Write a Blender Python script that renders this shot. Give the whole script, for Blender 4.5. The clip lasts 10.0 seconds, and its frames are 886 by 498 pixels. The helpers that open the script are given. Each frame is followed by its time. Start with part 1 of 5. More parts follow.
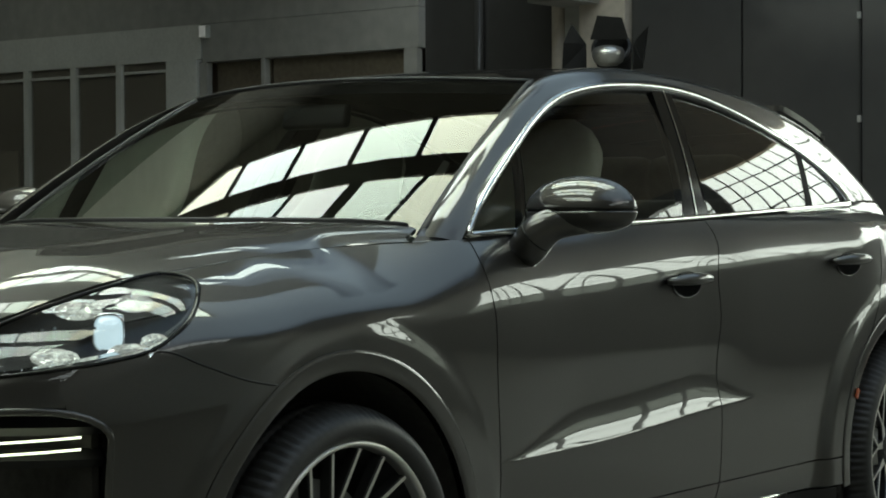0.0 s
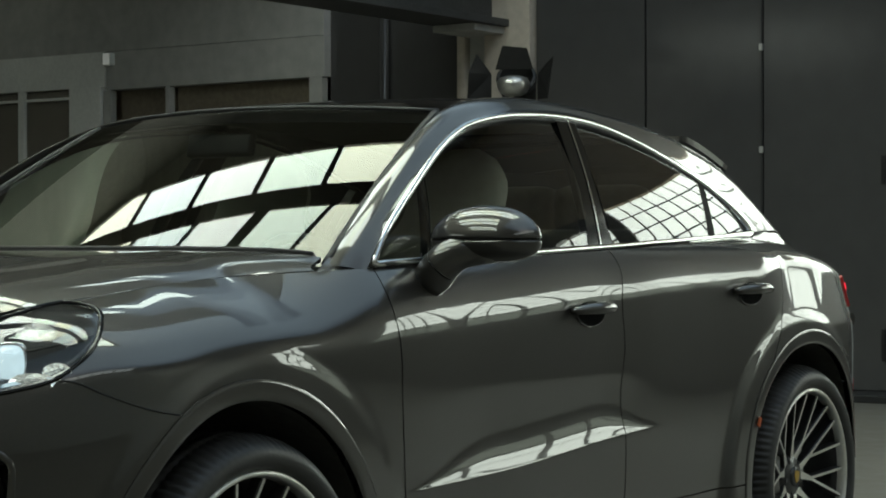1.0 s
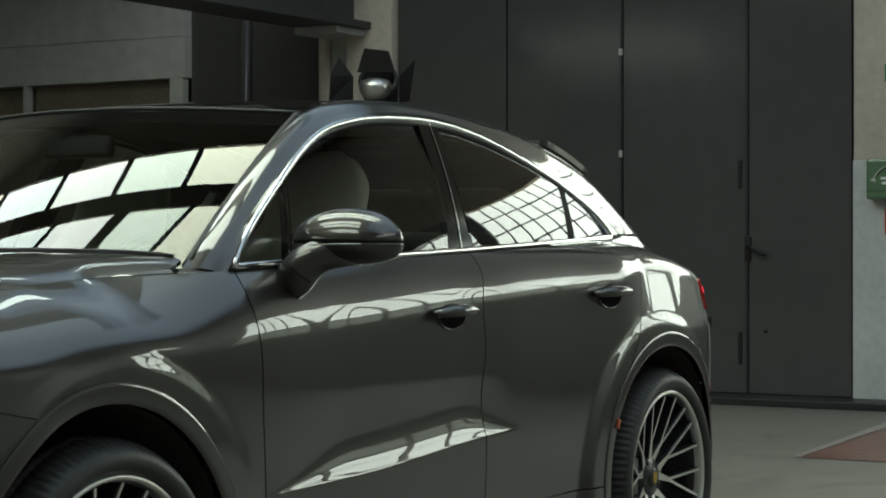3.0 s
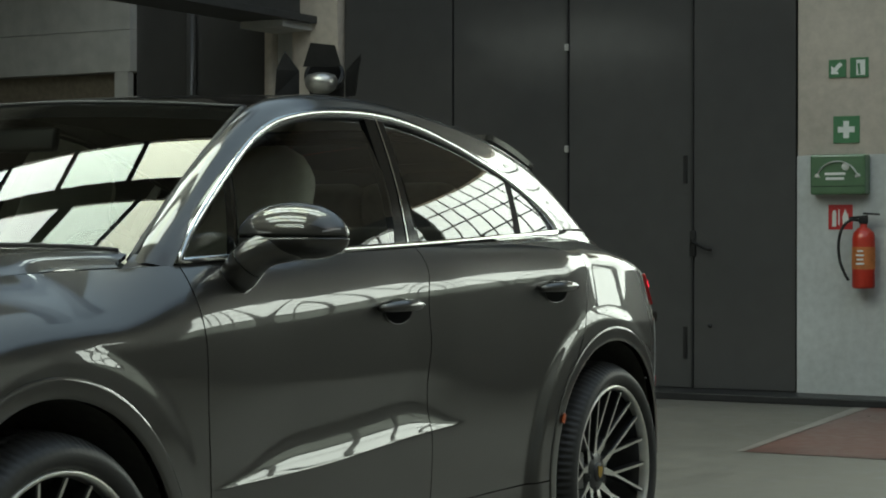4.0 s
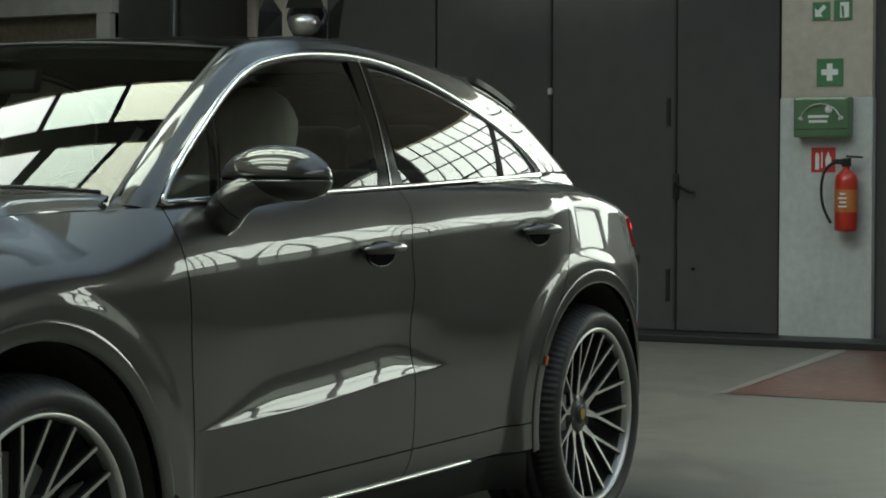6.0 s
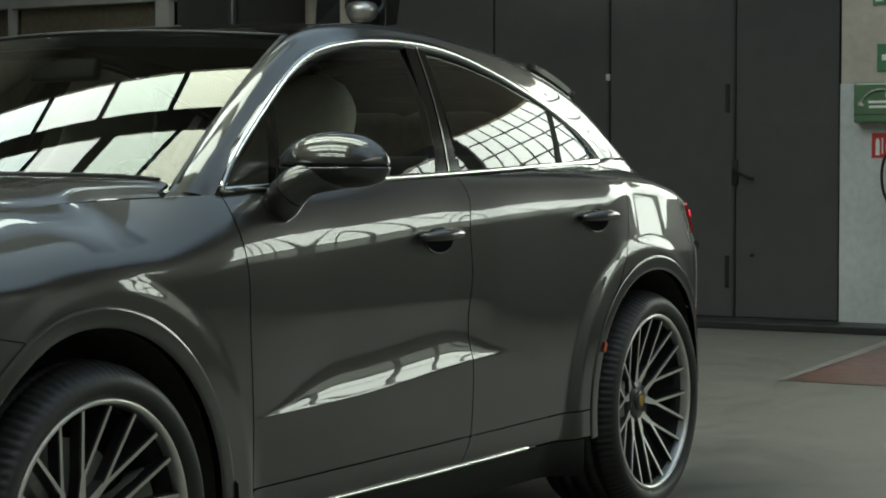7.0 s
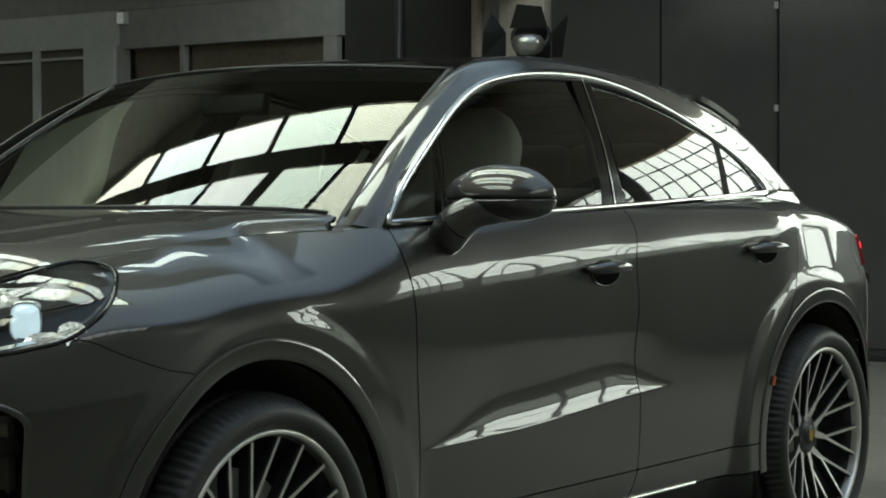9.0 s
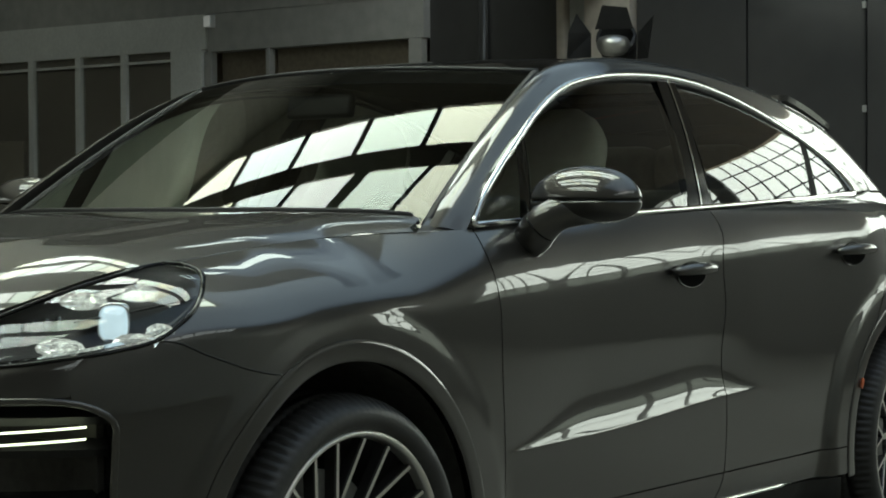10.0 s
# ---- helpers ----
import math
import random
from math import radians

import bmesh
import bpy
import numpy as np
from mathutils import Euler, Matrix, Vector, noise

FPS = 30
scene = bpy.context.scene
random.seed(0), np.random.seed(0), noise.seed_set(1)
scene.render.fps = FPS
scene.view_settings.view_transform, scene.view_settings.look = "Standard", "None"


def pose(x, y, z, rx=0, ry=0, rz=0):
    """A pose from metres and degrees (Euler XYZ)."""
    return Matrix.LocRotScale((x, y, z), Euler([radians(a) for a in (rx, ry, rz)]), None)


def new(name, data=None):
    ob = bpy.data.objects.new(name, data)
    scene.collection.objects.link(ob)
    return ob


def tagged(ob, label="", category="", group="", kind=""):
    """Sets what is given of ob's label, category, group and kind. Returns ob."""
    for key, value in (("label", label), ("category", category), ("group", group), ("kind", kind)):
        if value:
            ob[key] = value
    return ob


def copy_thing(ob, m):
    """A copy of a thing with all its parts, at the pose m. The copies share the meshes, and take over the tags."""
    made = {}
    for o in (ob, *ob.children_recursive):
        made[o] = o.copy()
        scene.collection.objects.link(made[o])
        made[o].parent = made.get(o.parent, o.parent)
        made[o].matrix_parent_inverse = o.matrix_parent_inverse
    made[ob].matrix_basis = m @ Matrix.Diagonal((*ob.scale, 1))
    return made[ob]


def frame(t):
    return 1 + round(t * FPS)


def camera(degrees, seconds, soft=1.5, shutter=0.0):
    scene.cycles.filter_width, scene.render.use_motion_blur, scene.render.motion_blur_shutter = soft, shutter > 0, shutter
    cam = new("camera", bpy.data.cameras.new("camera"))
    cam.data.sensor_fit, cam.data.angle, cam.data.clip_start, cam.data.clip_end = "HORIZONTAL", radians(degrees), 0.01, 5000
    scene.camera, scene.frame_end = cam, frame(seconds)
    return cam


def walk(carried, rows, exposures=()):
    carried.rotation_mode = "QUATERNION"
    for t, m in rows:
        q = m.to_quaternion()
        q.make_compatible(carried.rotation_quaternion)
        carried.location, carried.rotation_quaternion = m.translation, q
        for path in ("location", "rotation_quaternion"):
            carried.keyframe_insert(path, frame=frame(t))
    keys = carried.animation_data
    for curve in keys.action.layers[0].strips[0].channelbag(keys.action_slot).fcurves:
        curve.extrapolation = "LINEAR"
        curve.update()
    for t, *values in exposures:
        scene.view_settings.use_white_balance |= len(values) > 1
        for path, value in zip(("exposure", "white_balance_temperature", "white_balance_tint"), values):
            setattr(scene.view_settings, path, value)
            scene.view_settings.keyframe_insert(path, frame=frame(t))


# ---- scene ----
cam = camera(24.9, 10.0, soft=1.9)
EYE = (-3.3695, -3.7829, 1.1791)
# seconds, yaw, pitch, roll: the camera pans and tilts on a stand
ROWS = [
    (0.0, -52.666, -1.023, 0.32), (0.5, -54.085, -0.480, 0.26), (1.0, -55.373, -0.203, 0.20),
    (1.5, -56.488, -0.097, 0.16), (2.0, -57.601, -0.097, 0.11), (2.5, -58.501, -0.132, 0.06),
    (3.8, -60.586, -0.207, 0.0), (4.0, -60.870, -0.284, -0.03), (4.5, -61.352, -0.691, -0.04),
    (5.0, -61.612, -1.141, -0.06), (5.2, -61.667, -1.310, -0.05), (6.3, -61.085, -2.194, -0.01),
    (6.5, -60.716, -2.261, 0.01), (7.0, -59.697, -2.309, 0.04), (7.5, -58.610, -2.092, 0.10),
    (8.0, -57.409, -1.731, 0.14), (8.5, -56.180, -1.541, 0.18), (9.0, -54.962, -1.373, 0.23),
    (9.5, -53.843, -1.310, 0.27), (10.0, -52.531, -1.310, 0.33),
]
walk(cam, [(t, pose(*EYE, 90 + pitch, roll, yaw)) for t, yaw, pitch, roll in ROWS], exposures=[(0.0, 0.30), (10.0, 0.30)])

# ---- world and light ----
world = bpy.data.worlds.new("world")
scene.world = world
world.use_nodes = True
wn = world.node_tree.nodes
sky = wn.new("ShaderNodeTexSky")
sky.sky_type, sky.sun_disc = "NISHITA", False
sky.sun_elevation, sky.sun_rotation = radians(42), radians(200)
world.node_tree.links.new(sky.outputs[0], wn["Background"].inputs[0])
wn["Background"].inputs[1].default_value = 0.05


def skylight_lamp(x, y, z, sx, sy, watts, turn=(0, 0, 0), colour=(0.90, 1.0, 0.885)):
    """Daylight that falls through one band of roof glazing."""
    d = bpy.data.lights.new("daylight", "AREA")
    d.shape, d.size, d.size_y, d.energy, d.color = "RECTANGLE", sx, sy, watts, colour
    ob = new("daylight", d)
    ob.matrix_world = pose(x, y, z, *turn)
    return ob


# brightness of daylight in roof bands and end window, then three added fills
ROOF_LIGHT, WALL_LIGHT, SIDE_FILL, AISLE_FILL, SHEET_FILL = 1.02, 0.70, 0.16, 0.058, 0.078

# ---- materials ----
def mat(name, colour, rough=0.5, metal=0.0, spec=0.5, coat=0.0, noise_scale=0.0, noise_amount=0.0, bump=0.0, bump_scale=60.0, emit=None, rough_var=0.0, coat_ior=1.5):
    m = bpy.data.materials.new(name)
    m.use_nodes = True
    nt = m.node_tree
    p = nt.nodes["Principled BSDF"]
    p.inputs["Base Color"].default_value = (*colour, 1)
    p.inputs["Roughness"].default_value = rough
    p.inputs["Metallic"].default_value = metal
    p.inputs["Specular IOR Level"].default_value = spec
    p.inputs["Coat Weight"].default_value = coat
    p.inputs["Coat Roughness"].default_value = 0.012
    p.inputs["Coat IOR"].default_value = coat_ior
    tex = nt.nodes.new("ShaderNodeTexCoord")
    if noise_amount or rough_var:
        big = nt.nodes.new("ShaderNodeTexNoise")
        big.inputs["Scale"].default_value, big.inputs["Detail"].default_value = noise_scale, 8
        small = nt.nodes.new("ShaderNodeTexNoise")
        small.inputs["Scale"].default_value, small.inputs["Detail"].default_value = noise_scale * 11, 4
        for n in (big, small):
            nt.links.new(tex.outputs["Object"], n.inputs["Vector"])
        add = nt.nodes.new("ShaderNodeMath")
        add.operation = "ADD"
        nt.links.new(big.outputs["Fac"], add.inputs[0])
        nt.links.new(small.outputs["Fac"], add.inputs[1])
        if noise_amount:
            ramp = nt.nodes.new("ShaderNodeMapRange")
            ramp.inputs["From Min"].default_value, ramp.inputs["From Max"].default_value = 0.65, 1.35
            ramp.inputs["To Min"].default_value, ramp.inputs["To Max"].default_value = 1 - noise_amount, 1 + noise_amount
            mul = nt.nodes.new("ShaderNodeMix")
            mul.data_type, mul.blend_type = "RGBA", "MULTIPLY"
            mul.inputs["Factor"].default_value = 1
            mul.inputs["A"].default_value = (*colour, 1)
            nt.links.new(add.outputs[0], ramp.inputs["Value"])
            nt.links.new(ramp.outputs[0], mul.inputs["B"])
            nt.links.new(mul.outputs["Result"], p.inputs["Base Color"])
        if rough_var:
            rr = nt.nodes.new("ShaderNodeMapRange")
            rr.inputs["From Min"].default_value, rr.inputs["From Max"].default_value = 0.65, 1.35
            rr.inputs["To Min"].default_value, rr.inputs["To Max"].default_value = rough - rough_var, rough + rough_var
            nt.links.new(add.outputs[0], rr.inputs["Value"])
            nt.links.new(rr.outputs[0], p.inputs["Roughness"])
    if bump:
        bn = nt.nodes.new("ShaderNodeTexNoise")
        bn.inputs["Scale"].default_value, bn.inputs["Detail"].default_value = bump_scale, 6
        nt.links.new(tex.outputs["Object"], bn.inputs["Vector"])
        bp = nt.nodes.new("ShaderNodeBump")
        bp.inputs["Strength"].default_value, bp.inputs["Distance"].default_value = bump, 0.01
        nt.links.new(bn.outputs["Fac"], bp.inputs["Height"])
        nt.links.new(bp.outputs[0], p.inputs["Normal"])
    if emit:
        p.inputs["Emission Color"].default_value = (*emit[:3], 1)
        p.inputs["Emission Strength"].default_value = emit[3]
    return m


def glass_mat(name, tint, ior=1.5, gloss=1.0, rough=0.0, veil=0.0):
    """Thin glazing: light passes tinted, gloss by Fresnel."""
    m = bpy.data.materials.new(name)
    m.use_nodes = True
    nt = m.node_tree
    nt.nodes.remove(nt.nodes["Principled BSDF"])
    tr = nt.nodes.new("ShaderNodeBsdfTransparent")
    tr.inputs[0].default_value = (*tint, 1)
    gl = nt.nodes.new("ShaderNodeBsdfGlossy")
    gl.inputs["Color"].default_value = (gloss, gloss, gloss, 1)
    gl.inputs["Roughness"].default_value = rough
    fr = nt.nodes.new("ShaderNodeFresnel")
    fr.inputs[0].default_value = ior
    mx = nt.nodes.new("ShaderNodeMixShader")
    nt.links.new(fr.outputs[0], mx.inputs[0])
    nt.links.new(tr.outputs[0], mx.inputs[1])
    nt.links.new(gl.outputs[0], mx.inputs[2])
    last = mx
    # matt share added in place of hall light mirrored in the panes
    if veil:
        df = nt.nodes.new("ShaderNodeBsdfDiffuse")
        df.inputs["Color"].default_value = (0.42, 0.38, 0.32, 1)
        last = nt.nodes.new("ShaderNodeMixShader")
        last.inputs[0].default_value = veil
        nt.links.new(mx.outputs[0], last.inputs[1])
        nt.links.new(df.outputs[0], last.inputs[2])
    nt.links.new(last.outputs[0], nt.nodes["Material Output"].inputs["Surface"])
    return m


PAINT = mat("graphite_paint", (0.050, 0.0475, 0.044), 0.42, 0.85, 0.35, 1.0, 420, 0.12, coat_ior=1.72)
GLOSS_BLACK = mat("gloss_black", (0.006, 0.006, 0.006), 0.10, 0, 0.35, 0, 30, 0.2)
TRIM_BLACK = mat("satin_black_plastic", (0.012, 0.012, 0.012), 0.5, 0, 0.4, 0, 60, 0.2, 0.08, 400)
WELL = mat("wheel_well_felt", (0.055, 0.053, 0.049), 0.95, 0, 0.1, 0, 40, 0.3)
CHROME = mat("polished_aluminium", (0.80, 0.80, 0.79), 0.14, 1.0, 0.5, 0, 30, 0.06)
RUBBER = mat("tyre_rubber", (0.026, 0.026, 0.026), 0.50, 0, 0.6, 0, 18, 0.25, 0.1, 300)
RIM_FACE = mat("machined_alloy", (0.80, 0.79, 0.75), 0.38, 1.0, 0.5, 0, 50, 0.08)
RIM_DARK = mat("dark_alloy", (0.05, 0.05, 0.052), 0.35, 0.6, 0.5, 0.3, 30, 0.1)
STEEL = mat("brake_disc_steel", (0.35, 0.35, 0.34), 0.35, 1.0, 0.5, 0, 90, 0.15)
CALIPER = mat("caliper_white", (0.42, 0.42, 0.40), 0.4, 0, 0.5, 0.3, 40, 0.1)
CREST = mat("crest_gold", (0.55, 0.34, 0.05), 0.3, 0.6)
TINT = glass_mat("tinted_side_glass", (0.74, 0.77, 0.71), 1.75)
PRIVACY = glass_mat("privacy_glass", (0.40, 0.41, 0.36), 1.8)
REAR_GLASS = glass_mat("rear_window_glass", (0.10, 0.10, 0.09), 1.6)
SCREEN = glass_mat("windscreen_glass", (0.52, 0.58, 0.53), 1.58)
LENS = glass_mat("headlight_lens", (0.92, 0.94, 0.94), 1.5)
ROOF_GLASS = mat("black_roof_glass", (0.008, 0.007, 0.006), 0.08, 0, 0.5, 0.0)
LEATHER = mat("grey_leather", (0.40, 0.41, 0.355), 0.55, 0, 0.4, 0, 30, 0.12, 0.15, 220)
DARK_LEATHER = mat("dark_leather", (0.17, 0.16, 0.13), 0.6, 0, 0.4, 0, 40, 0.2, 0.1, 200)
DASH = mat("black_dashboard", (0.028, 0.028, 0.026), 0.6, 0, 0.4, 0, 40, 0.2, 0.1, 200)
CARPET = mat("dark_carpet", (0.05, 0.05, 0.047), 0.95, 0, 0.1, 0, 80, 0.3)
CHROME_LAMP = mat("lamp_reflector", (0.75, 0.77, 0.78), 0.10, 1.0, 0.5, 0, 40, 0.08)
LAMP_DARK = mat("lamp_bezel", (0.018, 0.019, 0.020), 0.5, 0, 0.4, 0, 40, 0.1)
LED = mat("daytime_led", (0.9, 0.95, 0.85), 0.3, emit=(0.90, 1.0, 0.72, 1.9))
LED_COOL = mat("projector_led", (0.30, 0.38, 0.45), 0.06, 0, 0.8, 1.0, 25, 0.3, emit=(0.72, 0.95, 1.0, 0.62))
CRYSTAL = mat("lamp_crystal", (0.85, 0.87, 0.85), 0.07, 1.0, 0.5, 0, 90, 0.3, emit=(0.90, 1.0, 0.88, 0.22))
RED_LAMP = mat("tail_lamp_red", (0.45, 0.01, 0.012), 0.12, 0, 0.5, 0.8)
RED_LIT = mat("tail_lamp_lit", (0.7, 0.02, 0.03), 0.2, emit=(1.0, 0.03, 0.06, 1.6))
ORANGE = mat("side_marker", (0.55, 0.10, 0.02), 0.3, 0, 0.5, 0.5)

CONCRETE = mat("sealed_concrete", (0.152, 0.143, 0.121), 0.56, 0, 0.45, 0, 0.55, 0.24, 0.01, 30, rough_var=0.16)
RED_FLOOR = mat("red_floor_paint", (0.150, 0.076, 0.060), 0.36, 0, 0.5, 0, 1.1, 0.35, 0.015, 30, rough_var=0.1)
WHITE_LINE = mat("worn_white_paint", (0.24, 0.215, 0.19), 0.45, 0, 0.5, 0, 5, 0.4)
DARK_WALL = mat("anthracite_door_paint", (0.066, 0.0655, 0.065), 0.12, 0, 0.5, 0, 0.5, 0.07)
DARK_STEEL = mat("dark_steel", (0.035, 0.035, 0.036), 0.45, 0.4, 0.4, 0, 8, 0.2)
PLASTER = mat("cream_plaster", (0.48, 0.43, 0.365), 0.85, 0, 0.3, 0, 1.3, 0.14, 0.2, 40)
WHITE_PAINT = mat("lower_white_paint", (0.50, 0.52, 0.51), 0.6, 0, 0.4, 0, 1.5, 0.14, 0.15, 40)
BROWN_PLASTER = mat("brown_plaster", (0.36, 0.29, 0.21), 0.9, 0, 0.3, 0, 0.7, 0.2, 0.2, 30)
PALE_WALL = mat("pale_plaster", (0.45, 0.45, 0.42), 0.9, 0, 0.3, 0, 0.5, 0.15, 0.2, 30)
GREY_PLASTER = mat("grey_plaster", (0.40, 0.40, 0.38), 0.85, 0, 0.3, 0, 0.6, 0.18, 0.2, 30)
FRAME_WHITE = mat("window_frame_paint", (0.72, 0.73, 0.70), 0.5, 0, 0.4, 0, 3, 0.1)
BROWN_FELT = mat("brown_board", (0.17, 0.145, 0.11), 0.9, 0, 0.2, 0, 2, 0.25)
CEILING = mat("roof_boards", (0.21, 0.195, 0.165), 0.85, 0, 0.3, 0, 0.6, 0.2)
BEAM = mat("roof_steel", (0.065, 0.066, 0.066), 0.6, 0.2, 0.4, 0, 3, 0.2)
OFFICE_GLASS = glass_mat("office_glass", (0.75, 0.78, 0.76), 1.5, veil=0.20)
GREEN = mat("sign_green", (0.055, 0.185, 0.080), 0.45, 0, 0.5, 0, 6, 0.1)
CASE_GREEN = mat("case_green", (0.085, 0.165, 0.085), 0.35, 0, 0.5, 0.3, 7, 0.18)
SIGN_WHITE = mat("sign_white", (0.75, 0.77, 0.74), 0.5, 0, 0.5, 0, 6, 0.06)
SIGN_RED = mat("sign_red", (0.50, 0.03, 0.03), 0.45, 0, 0.5, 0, 6, 0.1)
EXT_RED = mat("extinguisher_red", (0.52, 0.035, 0.016), 0.3, 0, 0.5, 0.5, 12, 0.1)
HOSE = mat("black_hose", (0.015, 0.015, 0.015), 0.6, 0, 0.4, 0, 40, 0.2)
BOLT_PALE = mat("pale_metal", (0.50, 0.50, 0.48), 0.4, 0.5, 0.5, 0, 20, 0.2)
STAGE_BLACK = mat("stage_lamp_black", (0.014, 0.014, 0.014), 0.55, 0.2, 0.4, 0, 12, 0.3)
BOX_GLOW = mat("glowing_box_cover", (0.7, 0.7, 0.66), 0.4, emit=(0.95, 1.0, 0.92, 0.10))
STAGE_SILVER = mat("stage_lamp_aluminium", (0.60, 0.60, 0.58), 0.3, 0.9, 0.5, 0, 12, 0.25)


# ---- building tools ----
def part(name, bm, material, parent=None, label="", smooth=True, where=None):
    """Links a bmesh as one mesh object, under a thing or a part."""
    me = bpy.data.meshes.new(name)
    bm.to_mesh(me)
    bm.free()
    return part_mesh(name, me, material, parent, label, smooth, where)


def part_mesh(name, me, material, parent=None, label="", smooth=True, where=None):
    for m in material if isinstance(material, (list, tuple)) else [material]:
        me.materials.append(m)
    if smooth:
        for poly in me.polygons:
            poly.use_smooth = True
    ob = new(name, me)
    if parent is not None:
        ob.parent = parent
    if where is not None:
        ob.matrix_basis = where
    if label:
        ob["label"] = label
    return ob


def thing(name, label, category, where=None, group="", kind=""):
    ob = new(name)
    ob.empty_display_size = 0.1
    if where is not None:
        ob.matrix_basis = where
    return tagged(ob, label, category, group, kind)


def box(bm, x0, x1, y0, y1, z0, z1, bevel=0.0, mi=0, m=None):
    r = bmesh.ops.create_cube(bm, size=1, matrix=Matrix.Translation(((x0 + x1) / 2, (y0 + y1) / 2, (z0 + z1) / 2)) @ Matrix.Diagonal((x1 - x0, y1 - y0, z1 - z0, 1)))
    vs = r["verts"]
    if bevel:
        es = list({e for v in vs for e in v.link_edges})
        vs = bmesh.ops.bevel(bm, geom=es, offset=bevel, segments=2, affect="EDGES", profile=0.6)["verts"]
    if m is not None:
        bmesh.ops.transform(bm, matrix=m, verts=vs)
    if mi:
        for f in {f for v in vs for f in v.link_faces}:
            f.material_index = mi
    return vs


def boxed(name, x0, x1, y0, y1, z0, z1, material, parent=None, bevel=0.004, label="", where=None):
    bm = bmesh.new()
    box(bm, x0, x1, y0, y1, z0, z1, bevel)
    return part(name, bm, material, parent, label, smooth=False, where=where)


def sm(a, b, x):
    t = min(1.0, max(0.0, (x - a) / (b - a)))
    return t * t * (3 - 2 * t)


def spline(knots):
    """A smooth function through knots (u, values...), monotone between them."""
    k = np.array(knots, float)
    u, p = k[:, 0], k[:, 1:]
    h = np.diff(u)[:, None]
    d = np.diff(p, axis=0) / h
    m = np.zeros_like(p)
    for i in range(1, len(u) - 1):
        same = d[i - 1] * d[i] > 0
        w1, w2 = 2 * h[i] + h[i - 1], h[i] + 2 * h[i - 1]
        with np.errstate(divide="ignore", invalid="ignore"):
            m[i] = np.where(same, (w1 + w2) / (w1 / d[i - 1] + w2 / d[i]), 0)
    m[0], m[-1] = d[0], d[-1]

    def at(x):
        x = min(max(x, u[0]), u[-1])
        i = min(int(np.searchsorted(u, x, side="right")) - 1, len(u) - 2)
        i = max(i, 0)
        hh = u[i + 1] - u[i]
        t = (x - u[i]) / hh
        v = (2 * t**3 - 3 * t**2 + 1) * p[i] + (t**3 - 2 * t**2 + t) * hh * m[i] + (3 * t**2 - 2 * t**3) * p[i + 1] + (t**3 - t**2) * hh * m[i + 1]
        return float(v[0]) if len(v) == 1 else v

    return at


def curve3(points):
    """A Catmull-Rom curve through points, by u from 0 to 1 (even in knots)."""
    p = [np.array(q, float) for q in points]
    n = len(p) - 1

    def at(u):
        s = min(max(u, 0.0), 1.0) * n
        i = min(int(s), n - 1)
        t = s - i
        a, b = p[i], p[i + 1]
        pa = p[i - 1] if i > 0 else 2 * a - b
        pb = p[i + 2] if i + 2 <= n else 2 * b - a
        return 0.5 * (2 * a + (b - pa) * t + (2 * pa - 5 * a + 4 * b - pb) * t * t + (3 * a - pa - 3 * b + pb) * t**3)

    return at


def eased(c, width):
    """The curve c with its small unevenness smoothed out; the ends stay."""
    n = 400
    p = np.array([c(i / n) for i in range(n + 1)])
    k = int(width * n)
    g = np.exp(-0.5 * (np.arange(-3 * k, 3 * k + 1) / k) ** 2)
    ext = np.concatenate([2 * p[0] - p[3 * k:0:-1], p, 2 * p[-1] - p[-2:-3 * k - 2:-1]])
    q = np.stack([np.convolve(ext[:, a], g / g.sum(), "valid") for a in range(p.shape[1])], axis=1)

    def at(u):
        s = min(max(u, 0.0), 1.0) * n
        i = min(int(s), n - 1)
        return q[i] + (q[i + 1] - q[i]) * (s - i)

    return at


def patch(name, fn, nu, nv, material, parent, flange=0.012, flip=False, label="", uu=None, vv=None, mirror=False):
    """A sheet fn(u, v) with edges turned inwards by the flange."""
    us = [i / nu for i in range(nu + 1)] if uu is None else uu
    vs = [j / nv for j in range(nv + 1)] if vv is None else vv
    nu, nv = len(us) - 1, len(vs) - 1
    grid = np.array([[fn(u, v) for v in vs] for u in us], float)
    if mirror:
        grid[:, :, 1] *= -1
        flip = not flip
    du = np.gradient(grid, axis=0)
    dv = np.gradient(grid, axis=1)
    nrm = np.cross(du, dv)
    nrm /= np.maximum(np.linalg.norm(nrm, axis=2, keepdims=True), 1e-9)
    if flip:
        nrm = -nrm
    verts = [tuple(p) for p in grid.reshape(-1, 3)]
    at = lambda i, j: i * (nv + 1) + j
    faces = [(at(i, j), at(i + 1, j), at(i + 1, j + 1), at(i, j + 1)) for i in range(nu) for j in range(nv)]
    if flange:
        ring = [(i, 0) for i in range(nu)] + [(nu, j) for j in range(nv)] + [(i, nv) for i in range(nu, 0, -1)] + [(0, j) for j in range(nv, 0, -1)]
        k = len(verts)
        verts += [tuple(grid[i, j]) for i, j in ring]
        verts += [tuple(grid[i, j] - flange * nrm[i, j]) for i, j in ring]
        n = len(ring)
        faces += [(k + (q + 1) % n, k + q, k + n + q, k + n + (q + 1) % n) for q in range(n)]
    if flip:
        faces = [f[::-1] for f in faces]
    me = bpy.data.meshes.new(name)
    me.from_pydata(verts, [], faces)
    return part_mesh(name, me, material, parent, label)


